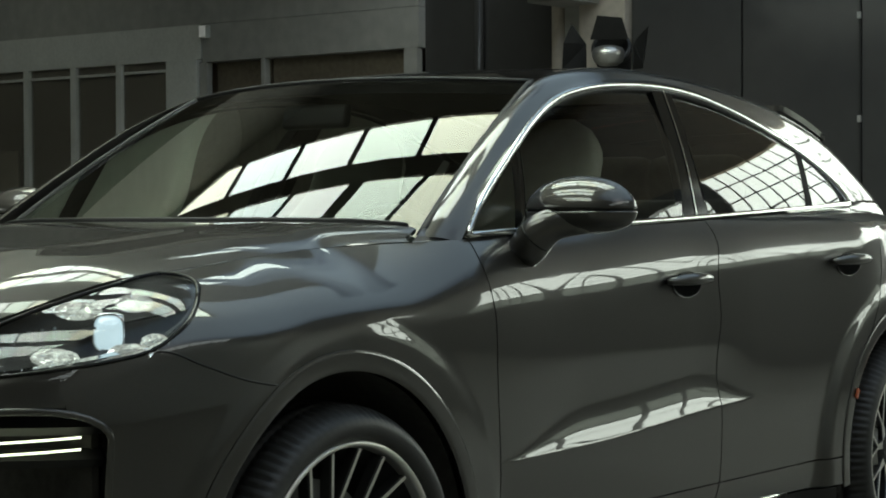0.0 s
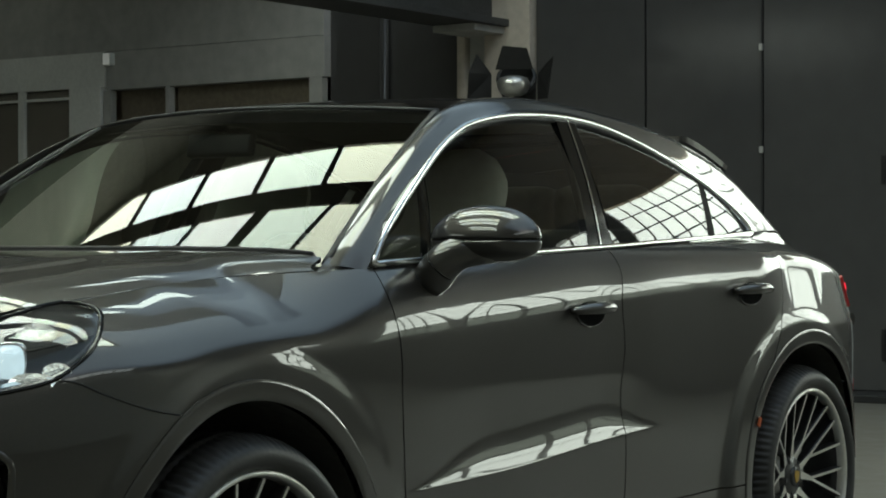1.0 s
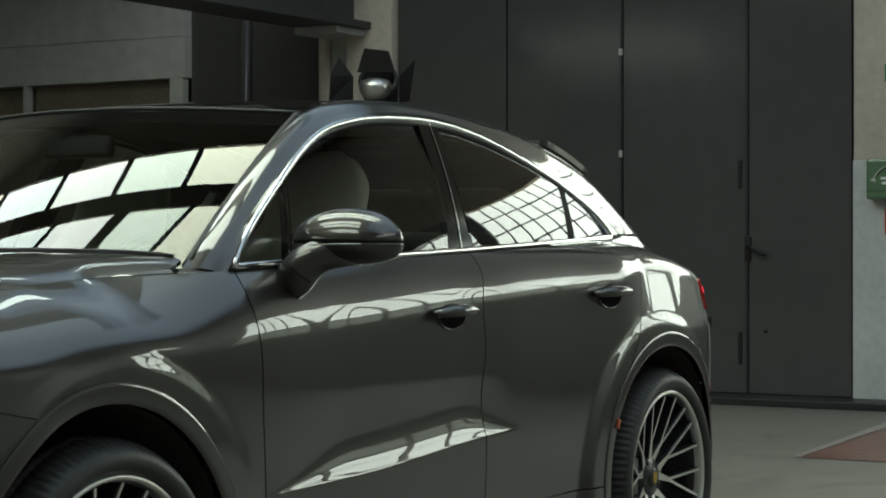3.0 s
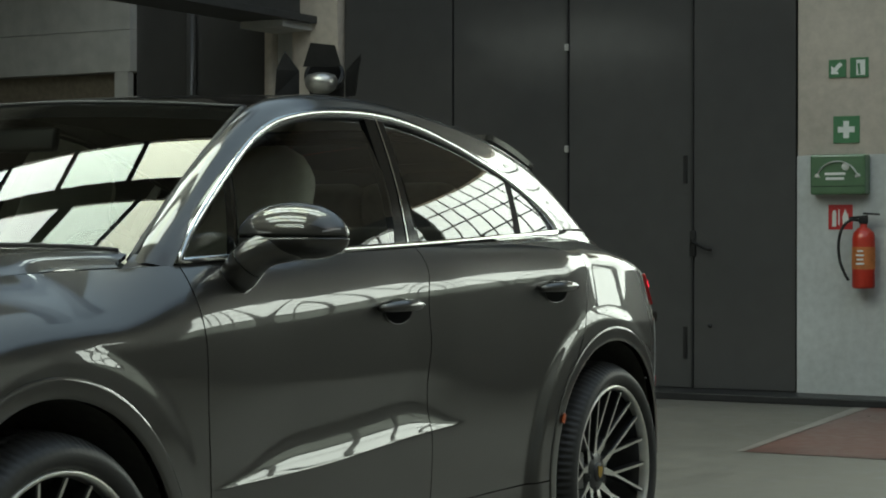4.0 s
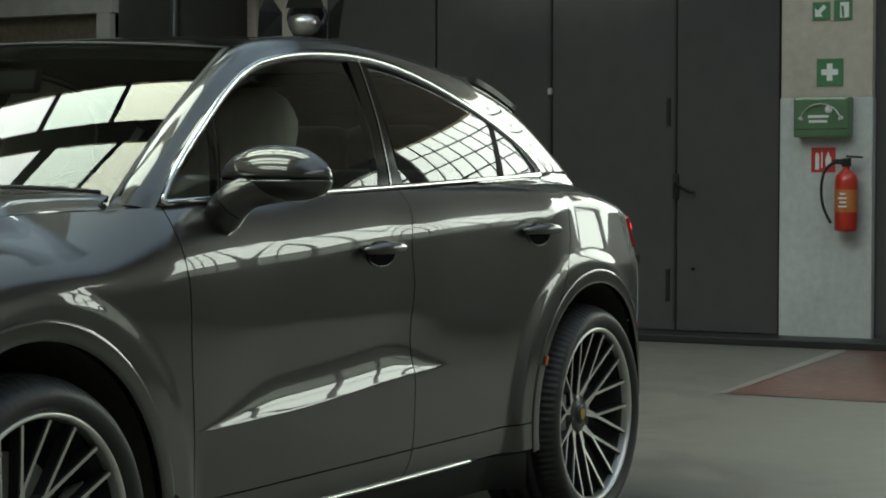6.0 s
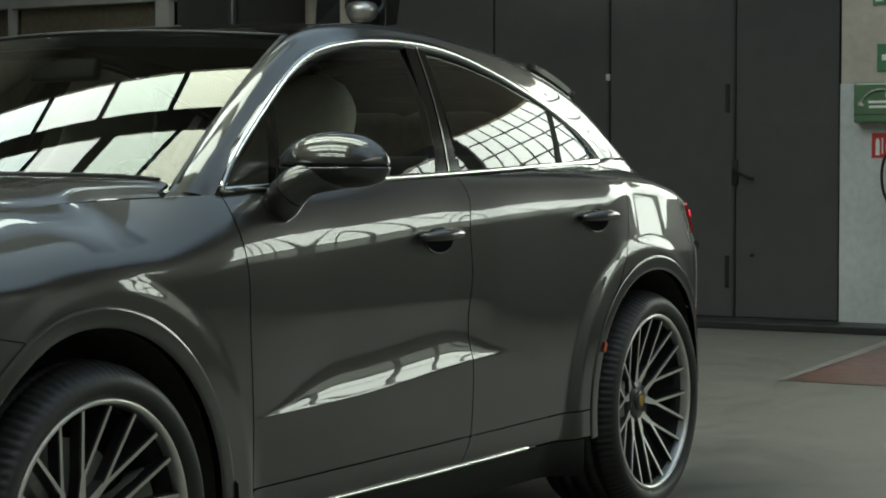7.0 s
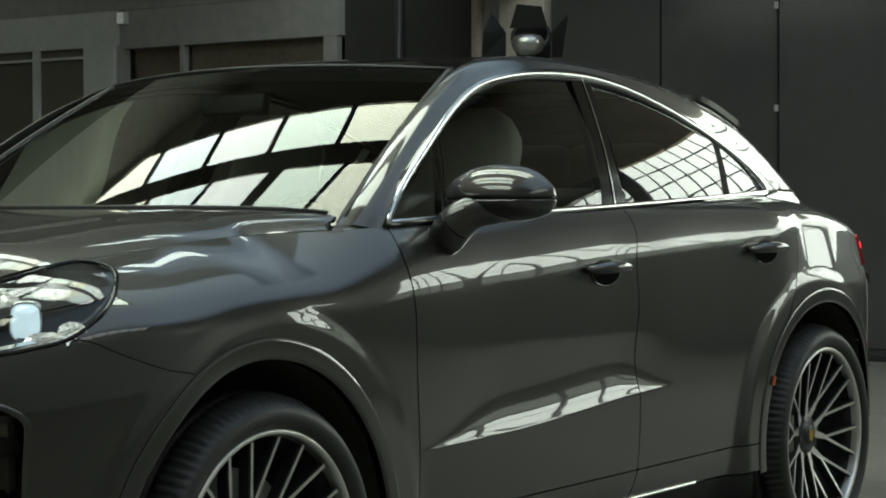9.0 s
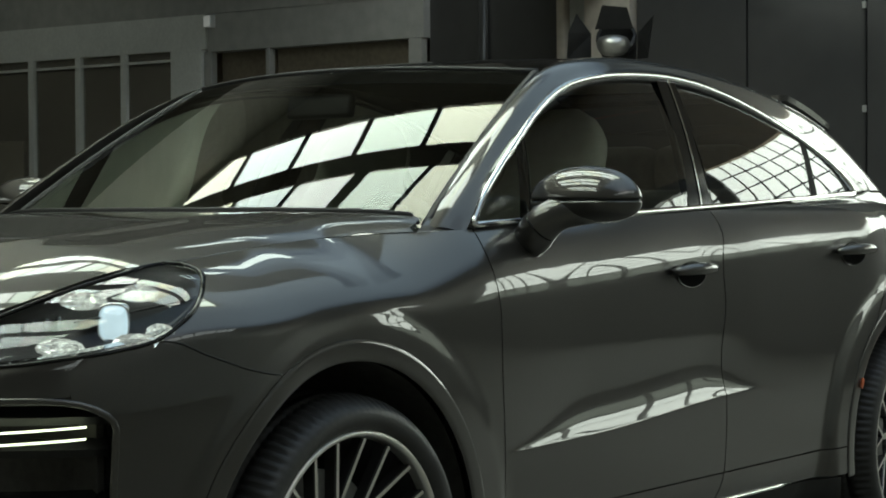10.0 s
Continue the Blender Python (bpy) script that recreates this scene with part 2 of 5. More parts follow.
def coons(b, t, l, r):
    """A sheet in two coordinates between four border curves."""
    def at(u, v):
        c = (1 - v) * b(u) + v * t(u) + (1 - u) * l(v) + u * r(v)
        return c - ((1 - u) * (1 - v) * b(0) + u * (1 - v) * b(1) + (1 - u) * v * t(0) + u * v * t(1))
    return at


def sweep(bm, points, radius, sides=8, flat=1.0, closed=False, mi=0, side=None):
    """A tube along points; flat squeezes it along its second axis."""
    p = [Vector(q) for q in points]
    n = len(p)
    rings = []
    for i, q in enumerate(p):
        a = p[(i - 1) % n] if closed or i else p[0]
        b = p[(i + 1) % n] if closed or i < n - 1 else p[-1]
        d = (b - a).normalized()
        ref = Vector(side) if side is not None else (Vector((0, 0, 1)) if abs(d.z) < 0.9 else Vector((1, 0, 0)))
        s1 = d.cross(ref).normalized()
        s2 = d.cross(s1)
        rad = radius(i / max(1, n - 1)) if callable(radius) else radius
        rings.append([bm.verts.new(q + s1 * (rad * math.cos(2 * math.pi * k / sides)) + s2 * (rad * flat * math.sin(2 * math.pi * k / sides))) for k in range(sides)])
    for i in range(n if closed else n - 1):
        a, b = rings[i], rings[(i + 1) % n]
        for k in range(sides):
            f = bm.faces.new((a[k], a[(k + 1) % sides], b[(k + 1) % sides], b[k]))
            f.material_index = mi
    if not closed:
        for ring in (rings[0][::-1], rings[-1]):
            f = bm.faces.new(ring)
            f.material_index = mi


def revolve(bm, profile, n=64, axis="y", mi=0, closed=False, wob=None):
    """Turns a profile of (radius, along) round an axis."""
    rings = []
    for i in range(n):
        a = 2 * math.pi * i / n
        ring = []
        for k, (r, h) in enumerate(profile):
            if wob:
                r = r + wob(i, k)
            c, s = r * math.cos(a), r * math.sin(a)
            ring.append(bm.verts.new((c, h, s) if axis == "y" else (c, s, h) if axis == "z" else (h, c, s)))
        rings.append(ring)
    m = len(profile)
    for i in range(n):
        a, b = rings[i], rings[(i + 1) % n]
        for k in range(m if closed else m - 1):
            f = bm.faces.new((a[k], a[(k + 1) % m], b[(k + 1) % m], b[k]))
            f.material_index = mi
    bmesh.ops.recalc_face_normals(bm, faces=bm.faces[:])


# ---- hall ----
WX = 10.75
PIER_Z = 1.79


def hall():
    boxed("floor", -13, 16, -10, 15, -0.2, 0, CONCRETE, bevel=0)
    tagged(bpy.data.objects["floor"], "worn sealed grey concrete hall floor", "floor", kind="structure")
    
    def wall(name, x0, x1, y0, y1, z0, z1, material, label):
        return tagged(boxed(name, x0, x1, y0, y1, z0, z1, material, bevel=0), label, "wall", kind="structure")

    wall("wall_east_gate", WX + 0.05, WX + 0.3, 1.1, 5.05, 0, 7.6, DARK_WALL, "anthracite painted wall round a tall steel gate")
    wall("wall_west", -13.2, -13, -10, 15, 0, 7.6, PALE_WALL, "grey plastered end wall of the hall")
    wall("wall_south", -13, 16, -10.2, -10, 0, 7.6, PALE_WALL, "pale plastered long wall of the hall")
    wall("wall_north", -13, 16, 15, 15.2, 0, 7.6, BROWN_FELT, "dark brown boarded long wall behind the side aisle")
    wall("wall_far_east", 16, 16.2, -10, 15, 0, 7.6, GREY_PLASTER, "grey plastered wall behind the office")

    # the painted pier with the safety signs
    bm = bmesh.new()
    box(bm, WX - 0.02, WX + 0.30, 0.42, 1.10, PIER_Z, 7.6, 0.006)
    pier = part("wall_pier", bm, PLASTER, smooth=False)
    tagged(pier, "cream plastered wall pier above a white painted base", "wall pier", kind="structure")
    boxed("trim_pier_base", WX - 0.026, WX + 0.30, 0.414, 1.106, 0.0, PIER_Z, WHITE_PAINT, pier, 0.006, "white painted lower part")

    # kerb along the end wall
    tagged(boxed("trim_kerb", WX - 0.42, WX + 0.04, -10, 9.9, 0.0, 0.055, DARK_STEEL, bevel=0.008), "low dark kerb along the end wall", "kerb", kind="structure")

    # gate of two leaves with cover strips
    gate = thing("steel_gate", "tall anthracite steel gate with two closed leaves", "gate")
    leaves = [(1.12, 1.925), (1.94, 2.965), (2.98, 3.99), (4.0, 5.0)]
    for a, b in leaves:
        leaf = boxed("leaf", WX, WX + 0.045, a + 0.004, b - 0.004, 0.06, 4.6, DARK_WALL, gate, 0.004)
        for z in (1.52, 3.05):
            boxed("rail", WX - 0.002, WX + 0.002, a + 0.02, b - 0.02, z - 0.004, z + 0.004, DARK_WALL, leaf, 0.0008)
    boxed("cover_strip", WX - 0.012, WX + 0.002, 2.966, 2.982, 0.06, 4.6, DARK_STEEL, gate, 0.003, "dark cover strip")
    for z in (1.88, 2.67, 3.45):
        boxed("bolt", WX - 0.03, WX - 0.010, 2.958, 2.99, z - 0.026, z + 0.026, BOLT_PALE, gate, 0.004, "pale metal bolt plate")
    boxed("cover_strip", WX - 0.010, WX + 0.002, 1.925, 1.941, 0.06, 4.6, DARK_STEEL, gate, 0.003, "dark cover strip")
    boxed("pull_slot", WX - 0.012, WX + 0.002, 1.975, 2.005, 1.60, 1.81, STAGE_BLACK, gate, 0.003, "black pull slot")
    boxed("pull_slot", WX - 0.012, WX + 0.002, 1.975, 2.005, 0.28, 0.52, STAGE_BLACK, gate, 0.003, "black pull slot")
    bm = bmesh.new()
    sweep(bm, [(WX - 0.02, 1.93, 1.16), (WX - 0.045, 1.90, 1.15), (WX - 0.05, 1.80, 1.105), (WX - 0.05, 1.765, 1.10)], 0.012)
    box(bm, WX - 0.02, WX, 1.905, 1.95, 1.05, 1.24, 0.004)
    part("lever_handle", bm, STAGE_BLACK, gate, "black lever handle")
    bm = bmesh.new()
    revolve(bm, [(0.0, -0.012), (0.014, -0.012), (0.016, 0.0)], 12, "x")
    part("lock_cylinder", bm, DARK_STEEL, gate, "pale lock cylinder", where=pose(WX - 0.002, 1.79, 0.53))

    # column at the aisle, with the girder that it carries
    col = thing("column", "cream painted column between hall and side aisle", "column", kind="structure")
    boxed("column_shaft", WX - 0.06, WX + 0.3, 5.05, 5.50, 0, 4.6, PLASTER, col, 0.01)
    boxed("column_rib", WX + 0.02, WX + 0.3, 5.51, 5.70, 0, 4.6, GREY_PLASTER, col, 0.01, "grey rib")
    boxed("column_rib", WX - 0.04, WX + 0.3, 5.71, 5.80, 0, 4.6, PLASTER, col, 0.03, "narrow cream rib")
    girder = thing("girder", "dark steel crane girder along the side aisle", "girder", kind="structure")
    boxed("girder_web", 7.8, WX + 0.2, 5.42, 5.47, 3.03, 3.48, BEAM, girder, 0.004)
    boxed("girder_flange", 7.8, WX + 0.2, 5.25, 5.75, 2.97, 3.03, BEAM, girder, 0.006)
    boxed("girder_flange", 7.8, WX + 0.2, 5.25, 5.75, 3.48, 3.53, BEAM, girder, 0.006)
    boxed("girder_bracket", WX - 0.5, WX + 0.2, 5.30, 5.72, 2.91, 2.968, GREY_PLASTER, girder, 0.006, "pale bearing plate")

    for y in (5.35, 5.65):
        boxed("hanger", 8.0, 8.03, y - 0.015, y + 0.015, 3.53, 7.5, BEAM, girder, 0.003, "dark hanger rod")

    # dark niche beside the column, with a standing pipe
    wall("wall_niche", WX + 0.10, WX + 0.3, 5.8, 7.25, 0, 4.6, DARK_WALL, "dark wall of the aisle niche")
    bm = bmesh.new()
    revolve(bm, [(0.045, 0.0), (0.045, 4.5), (0.0, 4.5)], 16, "z")
    tagged(part("pipe", bm, DARK_WALL, where=pose(WX + 0.05, 6.62, 0)), "grey standing pipe in the dark aisle niche", "pipe")
    office()


def office():
    # office built into the aisle: plastered front over glazing
    X = WX
    tagged(boxed("wall_office_front", X, X + 0.25, 7.25, 15, 3.03, 7.6, GREY_PLASTER, bevel=0), "grey plastered front above the office glazing", "wall", kind="structure")
    tagged(boxed("trim_office_header", X - 0.012, X + 0.25, 9.93, 15, 2.69, 3.028, FRAME_WHITE, bevel=0.004), "pale painted header over the office windows", "trim", kind="structure")
    tagged(boxed("wall_office_panel", X + 0.004, X + 0.25, 7.25, 9.92, 2.66, 3.026, GREY_PLASTER, bevel=0.002), "grey panel over the inner aisle window", "wall", kind="structure")
    tagged(boxed("wall_office_base", X, X + 0.22, 7.25, 15, 0, 0.9, GREY_PLASTER, bevel=0), "grey plastered parapet under the office windows", "wall", kind="structure")
    win = thing("window_1", "white framed office window band, unlit room behind", "window", kind="structure")
    for y0, y1 in ((9.97, 10.39), (11.02, 11.10), (11.69, 11.77), (12.41, 12.49), (13.13, 13.21), (13.86, 13.94)):
        boxed("window_frame", X - 0.03, X + 0.06, y0, y1, 0.9, 2.688, FRAME_WHITE, win, 0.004)
    for y0, y1 in ((10.39, 11.02), (11.10, 11.69), (11.77, 12.41), (12.49, 13.13), (13.21, 13.86)):
        boxed("transom", X - 0.01, X + 0.05, y0, y1, 2.585, 2.61, FRAME_WHITE, win, 0.003)
        pane = boxed("pane", X + 0.01, X + 0.016, y0, y1, 0.92, 2.686, OFFICE_GLASS, win, 0)
        pane.visible_shadow = False
        boxed("blind_box", X + 0.10, X + 0.2, y0 + 0.02, y1 - 0.02, 2.64, 2.685, SIGN_WHITE, win, 0.004, "pale folded blind")
    boxed("window_sill", X - 0.06, X + 0.1, 10.0, 14.9, 0.87, 0.905, FRAME_WHITE, win, 0.004)
    win2 = thing("window_2", "inner aisle window with brown boards behind", "window", kind="structure")
    for y0, y1 in ((7.27, 7.42), (9.10, 9.15), (9.86, 9.96)):
        boxed("window_frame", X + 0.0, X + 0.08, y0, y1, 0.9, 2.658, GREY_PLASTER, win2, 0.004)
    boxed("board", X + 0.12, X + 0.16, 7.42, 9.10, 0.92, 2.655, BROWN_FELT, win2, 0.003, "brown board")
    boxed("board", X + 0.15, X + 0.19, 9.15, 9.86, 0.92, 2.655, BROWN_FELT, win2, 0.003, "brown board")
    # things inside the office
    tagged(boxed("wall_office_back", 11.16, 11.26, 7.3, 15, 0, 3.04, BROWN_PLASTER, bevel=0), "brown back wall of the unlit office", "wall", kind="structure")
    tagged(boxed("ceiling_office", 11.0, 13.3, 7.25, 15, 3.05, 3.15, PALE_WALL, bevel=0), "low office ceiling", "ceiling", kind="structure")
    pic = thing("wall_notice", "pale framed notice hung inside the office window", "notice", pose(X + 0.03, 12.86, 1.55))
    boxed("notice_frame", -0.012, 0.012, -0.27, 0.27, -0.36, 0.36, FRAME_WHITE, pic, 0.004)
    boxed("notice_sheet", -0.016, -0.0125, -0.22, 0.22, -0.31, 0.31, PLASTER, pic, 0.001, "yellowed sheet")
    # small pale box on the corner, a faint glow added to its cover
    lampb = thing("wall_box", "small pale wall box on the office corner", "wall box", pose(X - 0.03, 9.86, 2.95))
    boxed("box_body", -0.03, 0.042, -0.05, 0.05, -0.06, 0.06, SIGN_WHITE, lampb, 0.008)
    boxed("box_cover", -0.036, -0.0305, -0.042, 0.042, -0.052, 0.052, BOX_GLOW, lampb, 0.004)


PANE_TINTS = [glass_mat("clear_pane", (1.0, 1.0, 1.0), 1.02), glass_mat("cool_pane", (0.96, 0.99, 1.0), 1.02), glass_mat("cream_pane", (1.0, 0.99, 0.92), 1.02), glass_mat("green_pane", (0.96, 1.0, 0.96), 1.02)]


def quad(name, parent, material, p, q, r, t, z0, z1, y0, y1):
    """A flat four-sided slab between z0 and z1, kept between y0 and y1."""
    pts = [(x, min(max(y, y0), y1)) for x, y in (p, q, r, t)]
    if max(y for x, y in pts) - min(y for x, y in pts) < 0.02:
        return None
    bm = bmesh.new()
    lo = [bm.verts.new((x, y, z0)) for x, y in pts]
    hi = [bm.verts.new((x, y, z1)) for x, y in pts]
    bm.faces.new(lo[::-1])
    bm.faces.new(hi)
    for i in range(4):
        bm.faces.new((lo[i], lo[(i + 1) % 4], hi[(i + 1) % 4], hi[i]))
    bmesh.ops.remove_doubles(bm, verts=bm.verts[:], dist=0.0005)
    return part(name, bm, material, parent, smooth=False)


def glazed_roof():
    """Roof glazing in bands over hall and aisle, with bars; light falls in between the bars."""
    Y0, Y1, Z = 0.0, 6.3, 7.5
    bands = []
    for k in (-2, -1, 0):
        bands += [(1.55 + 4.4 * k, 2.65 + 4.4 * k), (3.10 + 4.4 * k, 4.10 + 4.4 * k)]
    ends = [Y1] * 6
    starts = [Y0] * 4 + [-1.0] * 2
    DX0, DX1, DY0, DY1 = -4.0, 10.6, -6.9, -1.25
    EX0, EY1 = 6.7, 5.2
    bm = bmesh.new()
    x = -13.2
    for (a, b), Y0, Y1 in zip(bands, starts, ends):
        box(bm, x, a, DY1, 15.2, Z, Z + 0.25)
        box(bm, a, b, DY1, Y0, Z, Z + 0.25)
        box(bm, a, b, Y1, 15.2, Z, Z + 0.25)
        x = b
    box(bm, x, 4.3, DY1, 15.2, Z, Z + 0.25)
    box(bm, 4.3, EX0, 1.2, 15.2, Z, Z + 0.25)
    box(bm, DX1, 16.2, DY1, 15.2, Z, Z + 0.25)
    box(bm, EX0, DX1, EY1, 15.2, Z, Z + 0.25)
    box(bm, -13.2, DX0, -7.0, DY1, Z, Z + 0.25)
    box(bm, DX1, 16.2, -7.0, DY1, Z, Z + 0.25)
    box(bm, DX0, DX1, -7.0, DY0, Z, Z + 0.25)
    box(bm, -13.2, -10, -10.2, -7.0, Z, Z + 0.25)
    box(bm, 5, 16.2, -10.2, -7.0, Z, Z + 0.25)
    box(bm, -10, 5, -10.2, -9.5, Z, Z + 0.25)
    tagged(part("ceiling", bm, CEILING, smooth=False), "dark boarded hall roof between glazed bands", "ceiling", kind="structure")
    # unseen roof band, added as fill where the side of the car rendered dark
    side = thing("roof_light_0", "unseen band of roof glazing added beside the long wall", "roof light", group="roof lights", kind="structure")
    for i in range(1, 15):
        boxed("glazing_bar", -10 + i - 0.04, -10 + i + 0.04, -9.5, -7.0, Z - 0.03, Z + 0.06, BEAM, side, 0)
    skylight_lamp(-2.5, -8.25, Z + 0.12, 15, 2.5, 6.0 * math.pi * 15 * 2.5 * SIDE_FILL)
    # unseen field of dim lamps, added for a soft bluish sheen on the paint
    dim_roof = thing("roof_light_10", "unseen added field of dim translucent roof sheeting", "roof light", group="roof lights", kind="structure")
    x0, x1, y1 = 4.3, EX0, 1.2
    skylight_lamp((x0 + x1) / 2, (DY1 + y1) / 2, Z + 0.12, x1 - x0, y1 - DY1, 6.0 * math.pi * (x1 - x0) * (y1 - DY1) * SHEET_FILL, colour=(0.78, 0.96, 1.0))
    for name, x0, x1, y0, y1 in (("sheet", DX0, DX1, DY0, DY1), ("sheet", EX0, DX1, DY1, EY1), ("sheet", 4.3, EX0, DY1, 1.2)):
        boxed(name, x0, x1, y0, y1, Z + 0.02, Z + 0.025, PANE_TINTS[1], dim_roof, 0).visible_shadow = False
    for i in range(3):
        x0, x1, y0, y1 = EX0 + 0.5 * i, DX1 - 0.45 * i, DY1, EY1 - 0.9 * i
        skylight_lamp((x0 + x1) / 2, (y0 + y1) / 2, Z + 0.12 + 0.002 * i, x1 - x0, y1 - y0, 6.0 * math.pi * (x1 - x0) * (y1 - y0) * SHEET_FILL / 3, colour=(0.78, 0.96, 1.0))
    # two bright strips, added unseen for pale arcs mirrored in the fender
    for x0, x1 in ((6.85, 7.12), (7.50, 7.75)):
        skylight_lamp((x0 + x1) / 2, 4.5, Z + 0.13, x1 - x0, 1.2, 6.0 * math.pi * (x1 - x0) * 1.2 * 0.5)
    for i in range(5):
        # nested lamps, so the field's reflection fades towards its edges
        x0, x1, y0, y1 = DX0 + 0.8 * i, DX1 - 0.45 * i, DY0 + 0.45 * i, DY1
        skylight_lamp((x0 + x1) / 2, (y0 + y1) / 2, Z + 0.12 + 0.002 * i, x1 - x0, y1 - y0, 6.0 * math.pi * (x1 - x0) * (y1 - y0) * SHEET_FILL / 5, colour=(0.78, 0.96, 1.0))
    for n, ((a, b), Y0, Y1) in enumerate(zip(bands, starts, ends)):
        light = thing("roof_light_%d" % (n + 1), "band of bright roof glazing with dark bars", "roof light", group="roof lights", kind="structure")
        skew = (0.35, 0.65)[n % 2] * (b - a)
        cuts = [-3.44 + 0.97 * i for i in range(12)]
        for i, y in enumerate(cuts):
            wide = 0.10 if (n % 2 == 0 and i == 6) else 0.035
            quad("glazing_bar", light, BEAM, (a, y - wide), (b, y - wide + skew), (b, y + wide + skew), (a, y + wide), Z - 0.03, Z + 0.02, Y0, Y1)
            pane = quad("pane", light, PANE_TINTS[((i - 2) * 5 + n * 3) % 4], (a, y + wide), (b, y + wide + skew), (b, y + 0.93 + skew), (a, y + 0.93), Z + 0.03, Z + 0.034, Y0, Y1)
            if pane is not None:
                pane.visible_shadow = False
        skylight_lamp((a + b) / 2, (Y0 + Y1) / 2, Z + 0.12, b - a, Y1 - Y0, 6.0 * math.pi * (b - a) * (Y1 - Y0) * ROOF_LIGHT)
    # tall gridded window in the end wall
    ya, yd, ym, yb, za, zm, zb = -9.0, -4.25, -3.95, 0.05, 2.05, 4.20, 4.52
    def wall(name, y0, y1, z0, z1, m=DARK_WALL, label="anthracite painted end wall of the hall"):
        tagged(boxed(name, WX + 0.05, WX + 0.3, y0, y1, z0, z1, m, bevel=0), label, "wall", kind="structure")
    wall("wall_east_under", -10, 0.42, 0, 1.25)
    wall("wall_east_sill", yd, 0.42, 1.25, za)
    wall("wall_east_corner", -10, ya, 1.25, za)
    wall("wall_east_over", -10, 0.42, zb, 7.6, BROWN_PLASTER, "brownish plastered upper end wall of the hall")
    wall("wall_east_south", -10, ya, za, zb)
    wall("wall_east_step", ya, yd, zm, zb)
    wall("wall_east_pier", yd, ym, za, zb)
    wall("wall_east_mid", yb, 0.42, za, zb)
    wall("wall_east_head", 0.42, 6.5, 4.6, 7.6)
    for name, y0, y1, z1, nc, nr in (("window_3", ym, yb, zb, 12, 6), ("window_5", ya, yd, zm, 11, 5)):
        win = thing(name, "tall industrial window with a grid of bars", "window", kind="structure")
        for i in range(nc + 1):
            y = y0 + (y1 - y0) * i / nc
            boxed("window_bar", WX + 0.10, WX + 0.16, y - 0.013, y + 0.013, za, z1, BEAM, win, 0)
        for i in range(1, nr):
            z = za + (z1 - za) * i / nr
            boxed("window_bar", WX + 0.11, WX + 0.15, y0, y1, z - 0.013, z + 0.013, BEAM, win, 0)
        if name == "window_5":
            # lower lights, given dimmer and greener daylight
            for i in range(nc + 1):
                y = y0 + (y1 - y0) * i / nc
                boxed("window_bar", WX + 0.10, WX + 0.16, y - 0.013, y + 0.013, 1.25, za - 0.06, BEAM, win, 0)
            boxed("window_bar", WX + 0.08, WX + 0.18, y0, y1, za - 0.06, za + 0.04, BEAM, win, 0)
            skylight_lamp(WX + 0.22, (y0 + y1) / 2, 1.65, 0.8, y1 - y0, 6.0 * math.pi * 0.8 * (y1 - y0) * WALL_LIGHT * 0.13, (0, 90, 0), (0.85, 1.0, 0.80))
        skylight_lamp(WX + 0.22, (y0 + y1) / 2, (za + z1) / 2, z1 - za, y1 - y0, 6.0 * math.pi * (z1 - za) * (y1 - y0) * WALL_LIGHT * (1.0 if z1 == zb else 0.95), (0, 90, 0))


def aisle_roof():
    bm = bmesh.new()
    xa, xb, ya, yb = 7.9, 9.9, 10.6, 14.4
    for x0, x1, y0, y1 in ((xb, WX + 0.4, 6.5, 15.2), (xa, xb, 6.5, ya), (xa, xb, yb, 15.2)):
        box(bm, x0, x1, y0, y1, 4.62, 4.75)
    # roof light added out of view to brighten the office front
    light = thing("roof_light_9", "unseen roof light added over the side aisle", "roof light", group="roof lights", kind="structure")
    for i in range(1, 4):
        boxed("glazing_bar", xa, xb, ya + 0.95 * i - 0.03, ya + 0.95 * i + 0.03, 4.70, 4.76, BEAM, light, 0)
    skylight_lamp((xa + xb) / 2, (ya + yb) / 2, 4.84, xb - xa, yb - ya, 6.0 * math.pi * (xb - xa) * (yb - ya) * AISLE_FILL)
    # second unseen roof light, added so the gate mirrors a brighter wall
    xc, xd, yc, yd = -10.5, -5.0, 9.5, 14.0
    for x0, x1, y0, y1 in ((-13.2, xc, 6.5, 15.2), (xd, xa, 6.5, 15.2), (xc, xd, 6.5, yc), (xc, xd, yd, 15.2)):
        box(bm, x0, x1, y0, y1, 4.62, 4.75)
    west = thing("roof_light_11", "unseen roof light added over the far end of the side aisle", "roof light", group="roof lights", kind="structure")
    for i in range(1, 5):
        boxed("glazing_bar", xc, xd, yc + 0.9 * i - 0.03, yc + 0.9 * i + 0.03, 4.70, 4.76, BEAM, west, 0)
    skylight_lamp((xc + xd) / 2, (yc + yd) / 2, 4.84, xd - xc, yd - yc, 6.0 * math.pi * (xd - xc) * (yd - yc) * 0.35)
    # unseen ceiling and upper wall, added to keep windscreen reflections dark
    tagged(part("ceiling_aisle", bm, CEILING, smooth=False), "unseen dark low ceiling added over the side aisle", "ceiling", kind="structure")
    tagged(boxed("wall_upper_north", -13.2, 16.2, 6.5, 6.65, 4.76, 7.6, CEILING, bevel=0), "unseen dark boarded wall added above the side aisle", "wall", kind="structure")


hall()
aisle_roof()
glazed_roof()


